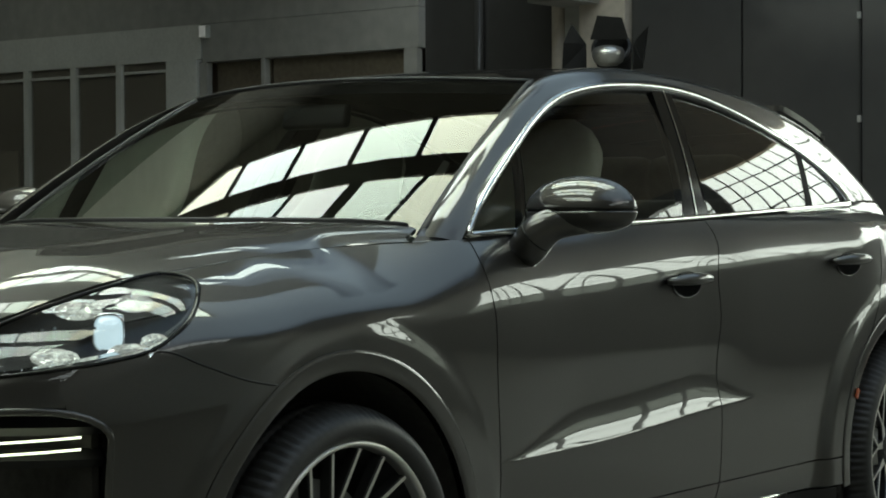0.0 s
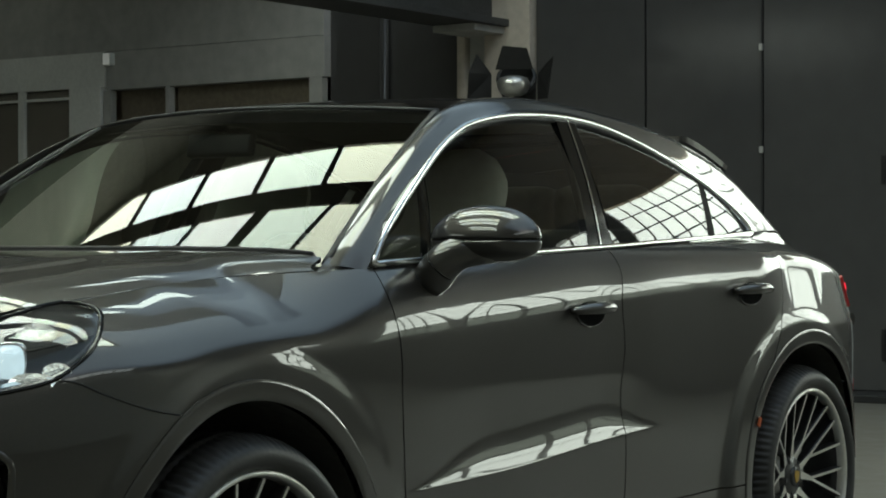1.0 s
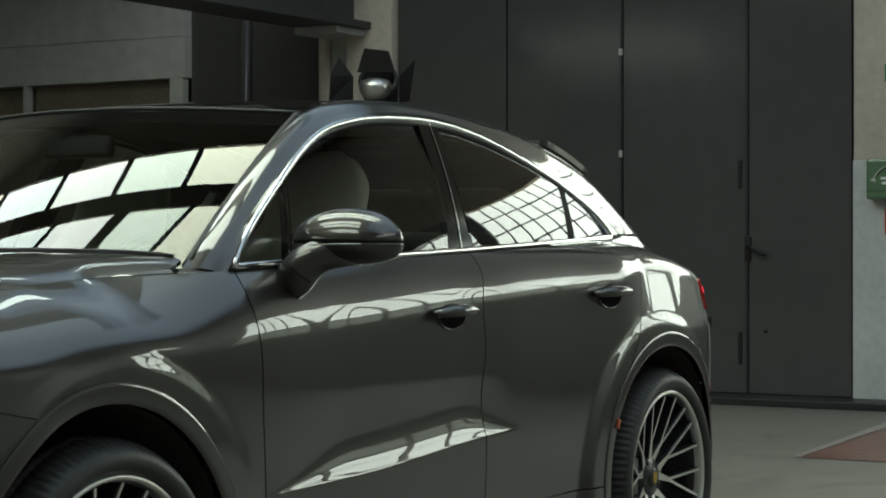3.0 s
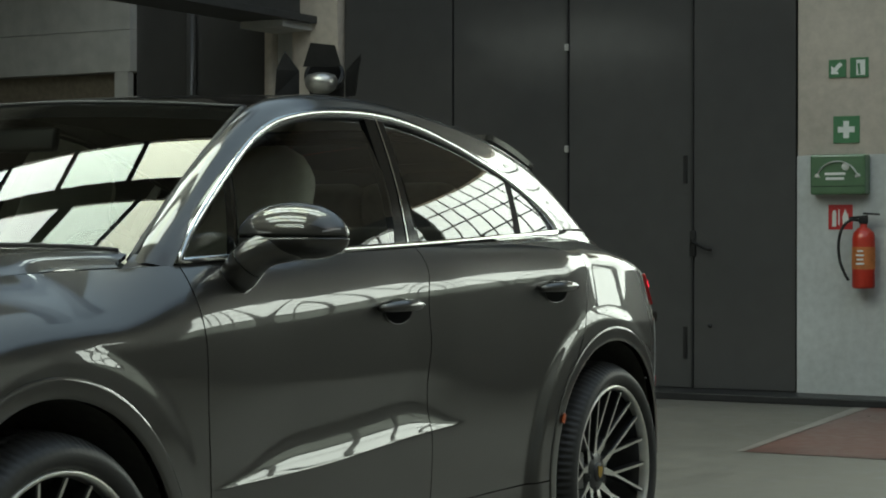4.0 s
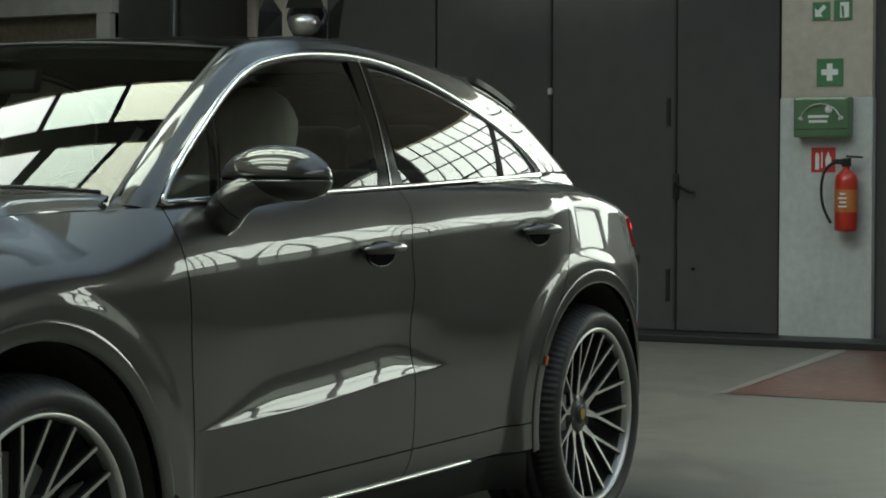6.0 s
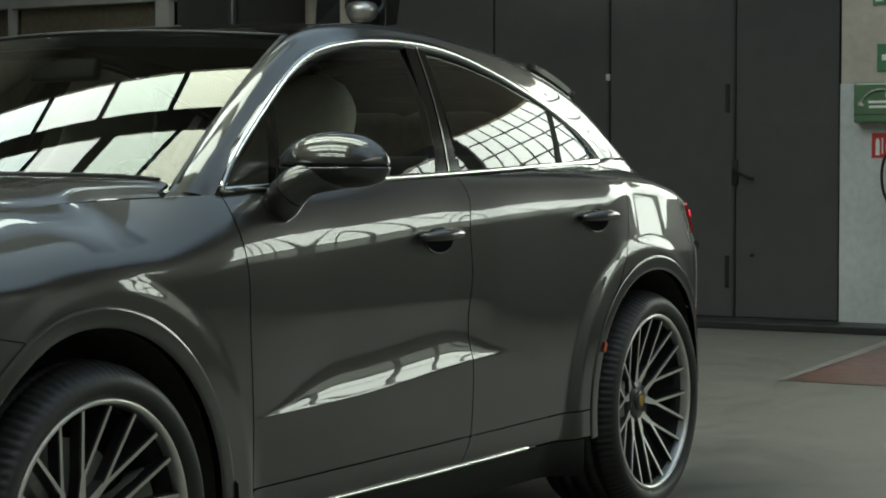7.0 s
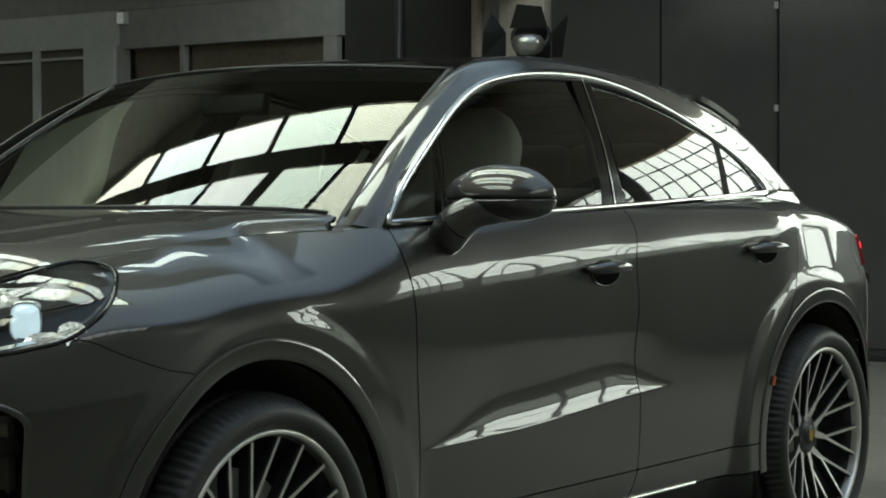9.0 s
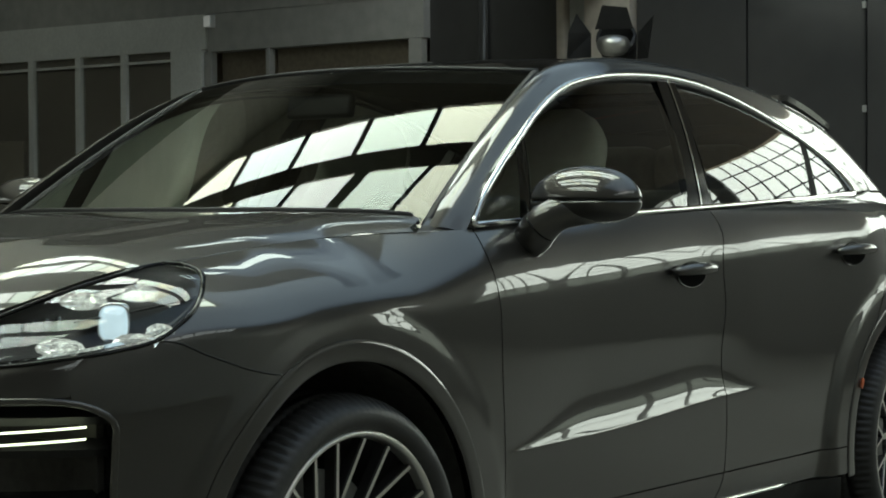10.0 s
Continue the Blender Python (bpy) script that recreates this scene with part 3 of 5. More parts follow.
# ---- car: body surface ----
# x runs from the front axle to the tail, y to its right side, z up; one side is shaped and mirrored
AXLE, WHEEL_Z, WHEEL_R, TAIL = 2.895, 0.385, 0.380, 0.86
FRONT_ARCH, REAR_ARCH = -0.025, AXLE - 0.04
ZT = spline([(-0.94, 0.845), (-0.80, 0.907), (-0.71, 0.955), (-0.62, 0.992), (-0.53, 1.023), (-0.43, 1.047), (-0.33, 1.055), (-0.2, 1.068), (0.0, 1.089), (0.25, 1.104), (0.52, 1.118),
             (0.8, 1.128), (1.75, 1.158), (2.15, 1.171), (2.45, 1.181), (2.75, 1.188), (2.95, 1.183), (3.10, 1.170), (3.20, 1.158), (3.30, 1.146), (3.41, 1.133), (3.55, 1.108), (3.68, 1.075), (3.99, 1.00)])
SHOULDER = spline([(0.0, 0.20), (0.85, 0.196), (1.35, 0.172), (1.87, 0.148), (2.20, 0.142), (2.49, 0.134), (2.75, 0.105), (3.2, 0.105)])
CREASE = spline([(0.3, 0.560), (0.57, 0.572), (1.0, 0.584), (1.57, 0.625), (2.3, 0.66)])


def plan(x, z):
    """How far the body has drawn in towards nose and tail."""
    if x < -0.1:
        length = 0.845 - 0.07 * sm(0.75, 0.97, z) - 0.06 * sm(0.42, 0.2, z)
        t = (-0.1 - x) / length
        return max(0.0, 1 - t**2.8) ** (1 / 2.8) if t < 1 else 0.0
    if x > 2.95:
        t = (x - 2.95) / TAIL
        return max(0.0, 1 - t**2.6) ** (1 / 2.6) if t < 1 else 0.0
    return 1.0


def width(x, z, rear=True):
    """Half width of the body at x and z."""
    zt = ZT(x)
    b = sm(0.10, 0.56, x) if rear else 0.0
    zc = CREASE(x)
    a = sm(0.53, 0.98, x) * (1 - sm(1.50, 1.85, x))
    k = max(a, 0.12)
    d = (zt - 0.78) / 0.35
    taper = min(0.108, 0.04 * max(0.0, x - 1.3) ** 2)
    low_z = [0.18, 0.30, 0.38, 0.47, zc - 0.02, zc, zc + 0.004 * k, zc + 0.03 * k, zc + 0.065 * k, zc + 0.10 * k, 0.80]
    low_w = [0.86, 0.925, 0.945, 0.951, 0.957, 0.957, 0.957 - 0.0010 * a, 0.957 - 0.0080 * a, 0.957 - 0.0145 * a, 0.957 - 0.0175 * a, 0.957 - 0.012 * a]
    low = spline(list(zip(low_z, low_w)))(min(z, 0.80))
    low -= 0.21 * max(0.0, z - 0.89) * sm(2.50, 2.78, x)
    low += 0.016 * sm(2.15, 2.75, x) * sm(0.45, 0.75, z)

    def shoulder(inner, depth, power):
        """Rounds from the flank over to the half width inner at the top edge."""
        t = min(1.0, max(0.0, (zt - z) / depth))
        return inner + (low - inner) * (1 - (1 - t) ** power)

    n = sm(-0.05, -0.40, x)
    w = 0.0
    if b < 1:
        # fender: a long soft dome under the bonnet's edge; the nose is fuller
        dome = shoulder(0.72, 0.172 + 0.018 * sm(0.0, 0.32, x), 2.3) if n < 1 else 0.0
        if n > 0:
            top_z = [zt - 0.19 * d, zt - 0.12 * d, zt - 0.06 * d, zt - 0.02 * d, zt]
            nose = spline(list(zip(low_z + top_z, low_w + [0.955, 0.925, 0.865, 0.79, 0.72])))(z)
            dome += n * (nose - dome)
        w += (1 - b) * dome
    if b > 0:
        w += b * shoulder(0.868 - taper, SHOULDER(x), 2.6)
    # raised flares round the wheels
    for ax, face, lean in ((FRONT_ARCH, 0.964, 0.045), (REAR_ARCH, 0.979, -0.050)):
        r = math.hypot(x - ax, z - WHEEL_Z)
        if 1e-6 < r < 0.72:
            edge = 0.565 + lean * (x - ax) / r
            f = sm(edge + 0.004, edge - 0.045, r)
            w += f * max(0.0, face - 0.05 * max(0.0, r - 0.50) - w)
    nose = 0.016 * sm(-0.10, -0.40, x) * sm(0.55, 0.8, z) * sm(1.03, 0.92, z)
    tail = 1 - 0.02 * sm(0.80, 1.08, z) * sm(2.95, 3.40, x)
    return (w + nose) * plan(x, z) * tail


def flank(q, out=0.0):
    x, z = q
    return (x, -(width(x, z) + out), z)


def arch(ax, r, a0, a1):
    """Arc round a wheel in side view, degrees from the rear over the top."""
    def at(u):
        a = radians(a0 + (a1 - a0) * u)
        c = math.cos(a) * (0.925 if ax < 1 and math.cos(a) < 0 else 1)
        return np.array([ax + r * c, WHEEL_Z + r * math.sin(a)])
    return at


def line(*pts):
    return curve3(pts)


ARCH_R = 0.498
DOOR_FRONT = line((0.560, 0.36), (0.560, 0.58), (0.551, 0.77), (0.547, 0.90), (0.532, 1.00), (0.532, 1.06), (0.545, 1.116))
DOOR_MID = line((1.60, 0.325), (1.640, 0.42), (1.638, 0.62), (1.628, 0.76), (1.648, 0.88), (1.634, 1.01), (1.664, 1.09), (1.700, 1.155))
SILL_TOP = lambda x: 0.404 + 0.006 * (x - 1.2)
FINE = [0, 0.004] + [0.015 * i for i in range(1, 55)] + [0.82 + 0.011 * i for i in range(16)] + [0.993, 1]
GAP = 0.0022


def shift(c, dx):
    return lambda u: c(u) + np.array([dx, 0.0])


def zline(fn, x0, x1):
    return lambda u: np.array([x0 + (x1 - x0) * u, fn(x0 + (x1 - x0) * u)])


def door_skin(name, l, r, car, mirror):
    def by_z(c):
        pts = np.array([c(i / 120) for i in range(121)])
        return lambda z: float(np.interp(z, pts[:, 1], pts[:, 0]))
    lx, rx = by_z(l), by_z(r)
    def at(u, v, low, high, crease):
        x = lx(0.7) + (rx(0.7) - lx(0.7)) * u
        for _ in range(4):
            if crease:
                zc = CREASE(x)
                z = low(x) + (zc - low(x)) * v / 0.24 if v < 0.24 else zc + (high(x) - zc) * (v - 0.24) / 0.76
            else:
                z = low(x) + (high(x) - low(x)) * v
            x = lx(z) + (rx(z) - lx(z)) * u
        return flank((x, z))
    vv = [0, 0.01, 0.06, 0.12, 0.18, 0.215, 0.232, 0.24, 0.2425, 0.247, 0.255, 0.265, 0.28] + [0.30 + 0.02 * i for i in range(26)] + [0.82 + 0.012 * i for i in range(14)] + [0.985, 0.993, 1]
    ob = patch(name, lambda u, v: at(u, v, lambda x: SILL_TOP(x) + 0.003, lambda x: ZT(x) - 0.003, True), 48, 0, PAINT, car, vv=vv, mirror=mirror, label="dark graphite painted " + name.replace("_", " "))
    patch("door_cladding", lambda u, v: at(u, v, lambda x: 0.328, lambda x: SILL_TOP(x) - 0.001, False), 30, 6, PAINT, ob, mirror=mirror, label="painted cladding along the door foot", flange=0.01)
    return ob


def body_sides(car):
    made = {}
    for mirror in (False, True):
        # doors, with rows that follow the lower crease, and the painted cladding below them
        rear_edge = line((2.362, 0.325), (2.363, 0.40), (2.370, 0.47), (2.391, 0.55), (2.423, 0.62), (2.478, 0.70), (2.552, 0.775), (2.625, 0.88), (2.68, 0.98), (2.705, 1.06), (2.715, 1.12), (2.700, 1.184))
        front = door_skin("front_door", shift(DOOR_FRONT, GAP), shift(DOOR_MID, -GAP), car, mirror)
        rear = door_skin("rear_door", shift(DOOR_MID, GAP), rear_edge, car, mirror)
        # front fender, over the arch
        lo = arch(FRONT_ARCH, ARCH_R, 119, -3)
        l = line(lo(0), (-0.345, 0.840), (-0.44, 0.873), (-0.528, 0.905), (-0.46, 0.946), (-0.36, 1.006), (-0.302, 1.040), (-0.325, 1.058))
        rr = shift(DOOR_FRONT, -GAP)
        lo_b = lambda u: (lo(u / 0.93) if u < 0.93 else lo(1) + (rr(0) - lo(1)) * (u - 0.93) / 0.07)
        t = lambda u, a=-0.325, b=rr(1)[0]: np.array([a + (b - a) * u, ZT(a + (b - a) * u) - 0.002])
        patch("front_fender", lambda u, v, c=coons(lo_b, t, l, rr): flank(c(u, v)), 120, 0, PAINT, car, vv=FINE, mirror=mirror, label="dark graphite painted front fender")
        # quarter panel, over the rear arch
        lo = arch(REAR_ARCH, ARCH_R, 126, 2)
        r = line(lo(1), (3.42, 0.55), (3.45, 0.70), (3.42, 0.85), (3.37, 0.93), (3.335, 1.0), (3.36, 1.068), (3.41, 1.131))
        l = lambda v: line((2.560, 0.780), (2.625, 0.88), (2.68, 0.98), (2.705, 1.06), (2.715, 1.12), (2.700, 1.184))(v) + np.array([GAP * 2, 0])
        lo_q = lambda u: lo(u) if u > 0.06 else l(0) + (lo(0.06) - l(0)) * u / 0.06
        t = lambda u, a=l(1)[0], b=r(1)[0]: np.array([a + (b - a) * u, ZT(a + (b - a) * u) - 0.002])
        patch("quarter_panel", lambda u, v, c=coons(lo_q, t, l, r): flank(c(u, v)), 100, 0, PAINT, car, vv=FINE, mirror=mirror, label="dark graphite painted rear quarter panel")
        # sill below the doors with its bright strip
        patch("sill", lambda u, v: (0.44 + 1.90 * u, -(width(0.44 + 1.90 * u, 0.20 + 0.118 * v) - 0.012), 0.20 + 0.118 * v), 30, 8, TRIM_BLACK, car, mirror=mirror, label="satin black sill")
        bm = bmesh.new()
        sg = 1 if mirror else -1
        sweep(bm, [(x, sg * (width(x, 0.327) + 0.001), 0.324 + 0.004 * abs(x - 1.4)) for x in np.linspace(0.60, 2.06, 24)], 0.006, 6)
        part("sill_strip", bm, CHROME, car, "bright polished sill strip")
        # arch mouldings and the wells inside them
        for ax, a0, a1 in ((FRONT_ARCH, 200, -9), (REAR_ARCH, 188, 3)):
            def lip(u, v, ax=ax, a0=a0, a1=a1):
                r = 0.450 + 0.048 * v
                p = arch(ax, r, a0, a1)(u)
                w = width(p[0], max(p[1], 0.2))
                w = max(w, 0.963 * plan(p[0], 0.5))
                return (p[0], -(w + 0.0045 - 0.004 * (1 - v) ** 12 - 0.003 * v**16), p[1])
            patch("arch_moulding", lip, 70, 12, PAINT, car, flange=0.016, mirror=mirror, label="body-coloured wheel arch moulding")
            bm = bmesh.new()
            n = 40
            ring = []
            for i in range(n + 1):
                p = arch(ax, 0.450, a0, a1)(i / n)
                wv = width(p[0], max(p[1], 0.3)) - 0.02
                ring.append((p, wv))
            va = [[bm.verts.new((p[0], sg * wv, p[1])), bm.verts.new((p[0], sg * 0.58, p[1]))] for p, wv in ring]
            for i in range(n):
                bm.faces.new((va[i][0], va[i + 1][0], va[i + 1][1], va[i][1]))
            bm.faces.new([v[1] for v in va])
            part("wheel_well", bm, WELL, car, "black wheel well liner")
        made[mirror] = (front, rear)
    return made


# ---- car: upper body ----
def side_glass_y(x, z):
    return 0.868 - 0.45 * (z - 1.12) + 0.016 * math.sin(math.pi * min(1, max(0, (z - 1.12) / 0.43))) - 0.04 * max(0.0, x - 1.3) ** 2


WINDOW_TOP = eased(curve3([(0.547, 1.128), (0.60, 1.178), (0.651, 1.219), (0.742, 1.278), (0.840, 1.337), (0.940, 1.394), (1.044, 1.446), (1.139, 1.482), (1.231, 1.508), (1.396, 1.535),
                     (1.561, 1.547), (1.770, 1.551), (1.999, 1.533), (2.226, 1.485), (2.393, 1.437), (2.571, 1.380), (2.744, 1.308), (2.822, 1.264), (2.864, 1.230), (2.874, 1.204)]), 0.022)
ROOF_EDGE = eased(curve3([(0.50, 0.785, 1.142), (0.56, 0.768, 1.187), (0.63, 0.750, 1.235), (0.73, 0.728, 1.302), (0.84, 0.705, 1.372), (0.95, 0.688, 1.435), (1.06, 0.668, 1.496), (1.157, 0.648, 1.543), (1.26, 0.627, 1.568),
                    (1.42, 0.605, 1.594), (1.60, 0.597, 1.606), (1.84, 0.592, 1.604), (2.10, 0.592, 1.589), (2.36, 0.597, 1.562), (2.56, 0.602, 1.529), (2.76, 0.612, 1.484), (2.95, 0.627, 1.417), (3.09, 0.655, 1.312), (3.23, 0.690, 1.205)]), 0.040)


def window_edge(u, out=0.0):
    x, z = WINDOW_TOP(u)
    return np.array([x, -(side_glass_y(x, z) + out), z])


def upper_body(car):
    for mirror in (False, True):
        def rail(u, v):
            a = window_edge(u, 0.008)
            nrm = np.array([0.0, 0.0, 0.008])
            a = a + nrm
            x, y, z = ROOF_EDGE(u)
            b = np.array([x, -y, z]) - np.array([0.81, 0.59, 0.03]) * 0.038 * (1 - sm(0.26, 0.42, u))
            if u < 0.42:
                k = (0.42 - u) / 0.42
                a = a + np.array([-0.012 * k, 0, -0.004 * k])
            p = a + (b - a) * v
            if u < 0.02:
                p = p - np.array([0.020, 0.0, 0.022]) * (1 - u / 0.02)
            full = 0.34 + 0.04 * sm(0.3, 0.45, u) + 0.15 * sm(0.75, 0.95, u)
            return p + np.array([-0.010 * (1 - sm(0.3, 0.6, u)), -0.024, 0.016]) * full * 6.75 * v * v * (1 - v)
        patch("roof_rail", rail, 0, 16, PAINT, car, uu=[0, 0.01, 0.02] + [0.03 + 0.97 * i / 88 for i in range(89)], mirror=mirror, flange=0.03, label="dark graphite painted roof rail and pillar")
        # rear pillar between side window, roof and quarter panel
        def lo(u):
            x = 2.85 + 0.56 * u
            return np.array([x, -width(x, ZT(x) - 0.002), ZT(x) - 0.001])
        up0, up1 = rail(1, 0), rail(1, 1)
        l = lambda v: lo(0) + (up0 - lo(0)) * v
        top = lambda u: up0 + (up1 - up0) * u
        r = lambda v: lo(1) + (up1 - lo(1)) * v + np.array([0.0, -0.01, -0.012]) * 4 * v * (1 - v)
        patch("rear_pillar", lambda u, v, c=coons(lo, top, l, r): c(u, v) - np.array([0.0, -0.012, 0.010]) * 4 * v * (1 - v), 30, 16, PAINT, car, mirror=mirror, label="dark graphite painted rear pillar")
        # ledge between window trim, rear pillar and shoulder
        def ledge(u, v):
            x = 2.30 + 0.62 * u
            ya = side_glass_y(x, ZT(x)) - 0.004
            w = width(x, ZT(x) - 0.002) + 0.001
            return (x, -(w + (min(ya, w - 0.001) - w) * v), ZT(x) - 0.002 + 0.004 * v)
        patch("belt_ledge", ledge, 30, 4, PAINT, car, flange=0.004, mirror=mirror, label="painted ledge under the rear window")
        # painted foot of the pillar between bonnet and fender
        def foot(u, v):
            x = 0.01 + 0.55 * u
            w = width(x, ZT(x) - 0.002)
            he = hood_edge(x)
            y = w + (min(w - 0.001, he * (1 - 0.1 * min(1.0, max(0.0, (x - 0.395) / 0.11))) + 0.002) - w) * v
            return (x, -y, ZT(x) - 0.002 + 0.048 * (1 - math.exp(-max(0.0, he - y) / 0.09)))
        patch("pillar_foot", foot, 80, 8, PAINT, car, mirror=mirror, label="painted foot of the pillar")
        # side glass
        def pane(name, xa, xb, m, label):
            def sheet(u, v):
                x0 = xa(v) + (xb(v) - xa(v)) * u
                zl = ZT(x0) + 0.002
                zh = top_z(x0)
                z = zl + (max(zh, zl + 0.001) - zl) * v
                return (x0, -(side_glass_y(x0, z) + 0.001 - 0.034 * (z - zl) + 0.010 * math.sin(math.pi * min(1.0, (z - zl) / 0.40))), z)
            ob = patch(name, sheet, 26, 14, m, car, flange=0.0, mirror=mirror, label=label)
            ob.visible_shadow = False
            return ob
        xs = np.array([WINDOW_TOP(i / 200)[0] for i in range(201)])
        zs = np.array([WINDOW_TOP(i / 200)[1] for i in range(201)])
        top_z = lambda x: float(np.interp(x, xs, zs)) - 0.004
        pane("quarter_light", lambda v: 0.555, lambda v: 0.79 + 0.10 * v, TINT, "small fixed front quarter light")
        pane("door_glass", lambda v: 0.80 + 0.10 * v, lambda v: 1.615 + 0.115 * v, TINT, "tinted front door glass")
        pane("door_glass", lambda v: 1.745 + 0.075 * v, lambda v: 2.500 + 0.07 * v, PRIVACY, "dark tinted rear door glass")
        pane("rear_quarter_glass", lambda v: 2.515 + 0.07 * v, lambda v: 2.855, PRIVACY, "dark tinted rear quarter glass")
        # black posts between the panes
        def post(name, xa, xb, m, proud, flange=0.02):
            def sheet(u, v):
                x = xa(v) + (xb(v) - xa(v)) * u
                zl, zh = ZT(x) + 0.001, top_z(x) + 0.002
                z = zl + (zh - zl) * v
                return (x, -(side_glass_y(x, z) + proud), z)
            return patch(name, sheet, 6, 14, m, car, flange=flange, mirror=mirror)
        post("mirror_post", lambda v: 0.778 + 0.10 * v, lambda v: 0.802 + 0.10 * v, GLOSS_BLACK, 0.0)
        post("pillar_trim", lambda v: 1.605 + 0.118 * v, lambda v: 1.672 + 0.112 * v, GLOSS_BLACK, 0.003)
        post("pillar_trim", lambda v: 1.686 + 0.112 * v, lambda v: 1.758 + 0.073 * v, GLOSS_BLACK, 0.003)
        post("pillar_trim", lambda v: 2.488 + 0.07 * v, lambda v: 2.530 + 0.07 * v, WELL, 0.006)
        post("pillar_edge", lambda v: 1.676 + 0.112 * v, lambda v: 1.682 + 0.112 * v, CHROME, 0.006, 0.01)
        # bright frame round the side windows
        sg = 1 if mirror else -1
        bm = bmesh.new()
        up = [window_edge(i / 110, 0.008) for i in range(111)]
        low = [np.array([x, -(side_glass_y(x, ZT(x)) + 0.006), ZT(x) + 0.006 + 0.004 * sm(2.80, 2.845, x)]) for x in np.linspace(2.845, 0.56, 60)]
        loop = [(p[0], -sg * p[1], p[2]) for p in up + low]
        sweep(bm, loop, lambda u: 0.0092 + 0.009 * sm(0.50, 0.62, u) * sm(0.70, 0.655, u), 8, 0.8, closed=True, side=(0, 1, 0))
        part("window_trim", bm, CHROME, car, "polished aluminium window trim")
        bm = bmesh.new()
        inner = [(p[0], -sg * (p[1] + 0.004), p[2] - 0.012) for p in up[4:-3]]
        sweep(bm, inner, lambda u: 0.007 - 0.003 * sm(0.7, 0.95, u), 6, 1.0, side=(0, 1, 0))
        part("window_seal", bm, TRIM_BLACK, car, "black rubber seal")
    # roof
    def roof(u, v):
        a = 7 / 18 + (13.2 / 18 - 7 / 18) * u
        x, y, z = ROOF_EDGE(a)
        s = 2 * v - 1
        return (x - 0.10 * (1 - s * s) * (1 - sm(0.0, 0.35, u)), y * 0.985 * s, z - 0.004 + (0.024 - 0.014 * u) * (1 - s * s))
    patch("roof_panel", roof, 40, 24, ROOF_GLASS, car, flange=0.02, label="black panoramic glass roof")
    def rear_window(u, v):
        a = (13.25 + (18.0 - 13.25) * u) / 18
        x, y, z = ROOF_EDGE(a)
        s = 2 * v - 1
        return (x + 0.05 * (1 - s * s) * u, y * 0.985 * s, z - 0.006 + 0.010 * (1 - s * s))
    patch("rear_window", rear_window, 20, 20, REAR_GLASS, car, flange=0.01, label="dark sloping rear window")
    # windscreen
    def screen(u, v):
        s = 2 * v - 1
        x, y, z = 0.50 + 0.657 * u, 0.785 - 0.137 * u, 1.142 + 0.401 * u + 0.018 * 4 * u * (1 - u)
        c = 1 - s * s
        return (x - (0.30 - 0.19 * u) * c, y * 0.985 * s, z - 0.006 - (0.038 - 0.062 * u) * c)
    s = patch("windscreen", screen, 0, 60, SCREEN, car, flange=0.0, uu=[-0.14 + 1.14 * i / 50 for i in range(51)], label="large raked windscreen with daylight reflections")
    s.visible_shadow = False
    bm = bmesh.new()
    sweep(bm, [Vector(screen(1.0, v)) + Vector((0.006, 0, 0.002)) for v in np.linspace(0.0, 1.0, 30)], 0.010, 8, 0.7)
    part("windscreen_seal", bm, TRIM_BLACK, car, "black seal at the windscreen head")
    for v in (0.0, 1.0):
        bm = bmesh.new()
        sweep(bm, [Vector(screen(u, v)) + Vector((-0.002, 0.004 * (1 - 2 * v), 0.0)) for u in np.linspace(-0.02, 1.0, 30)], 0.011, 8, 0.6)
        part("pillar_seal", bm, TRIM_BLACK, car, "black rubber seal")
    # dark band printed along the head of the screen
    def band(u, v):
        p = np.array(screen(0.90 + 0.098 * u, 0.015 + 0.97 * v))
        return p + np.array([0.003, 0, -0.004])
    patch("sun_band", band, 3, 30, GLOSS_BLACK, car, flange=0, label="black printed band on the windscreen")


def hood_edge(x):
    """Half width of the bonnet; it widens towards the windscreen."""
    front = width(x, ZT(x) - 0.001, False)
    return front + max(0.0, width(x, ZT(x) - 0.001) - 0.012 - front) * sm(0.05, 0.30, x)


def bonnet(car):
    X0, X1 = -0.845, 0.53
    def sheet(u, v):
        s = 2 * v - 1
        back = X1 - 0.27 * (1 - abs(s) ** 2.2) - 0.135 * sm(0.90, 1.0, abs(s))
        front = X0 + 0.02
        e = abs(s)
        x = front + (back - front) * u
        # the outline narrows towards the nose
        xe = max(x, -0.84)
        y = (hood_edge(xe) - 0.004) * s
        zt = ZT(xe) + 0.0
        # the dome of the fender goes on over the edge, the middle is nearly flat
        z = zt + 0.048 * (1 - math.exp(-hood_edge(xe) * (1 - e) / 0.09)) + 0.010 * (1 - e**2) - 0.05 * sm(-0.62, -0.86, x) * (1 - e**2)
        ridge = spline([(-0.84, 0.30), (-0.4, 0.40), (0.1, 0.45), (0.53, 0.47)])(x)
        z += 0.006 * sm(ridge + 0.05, ridge - 0.02, abs(y)) * sm(-0.86, -0.6, x) * sm(0.45, 0.0, x)
        return (x, y, z)
    vv = [0, 0.004, 0.012, 0.025] + [0.04 + 0.92 * i / 56 for i in range(57)] + [0.975, 0.988, 0.996, 1]
    patch("bonnet", sheet, 60, 0, PAINT, car, vv=vv, label="dark graphite painted bonnet with raised dome", flange=0.012)
    bm = bmesh.new()
    sweep(bm, [Vector(sheet(1.0, v)) + Vector((0.004, 0, 0.001)) for v in np.linspace(0.055, 0.945, 60)], 0.007, 8)
    part("bonnet_seal", bm, TRIM_BLACK, car, "black seal behind the bonnet")


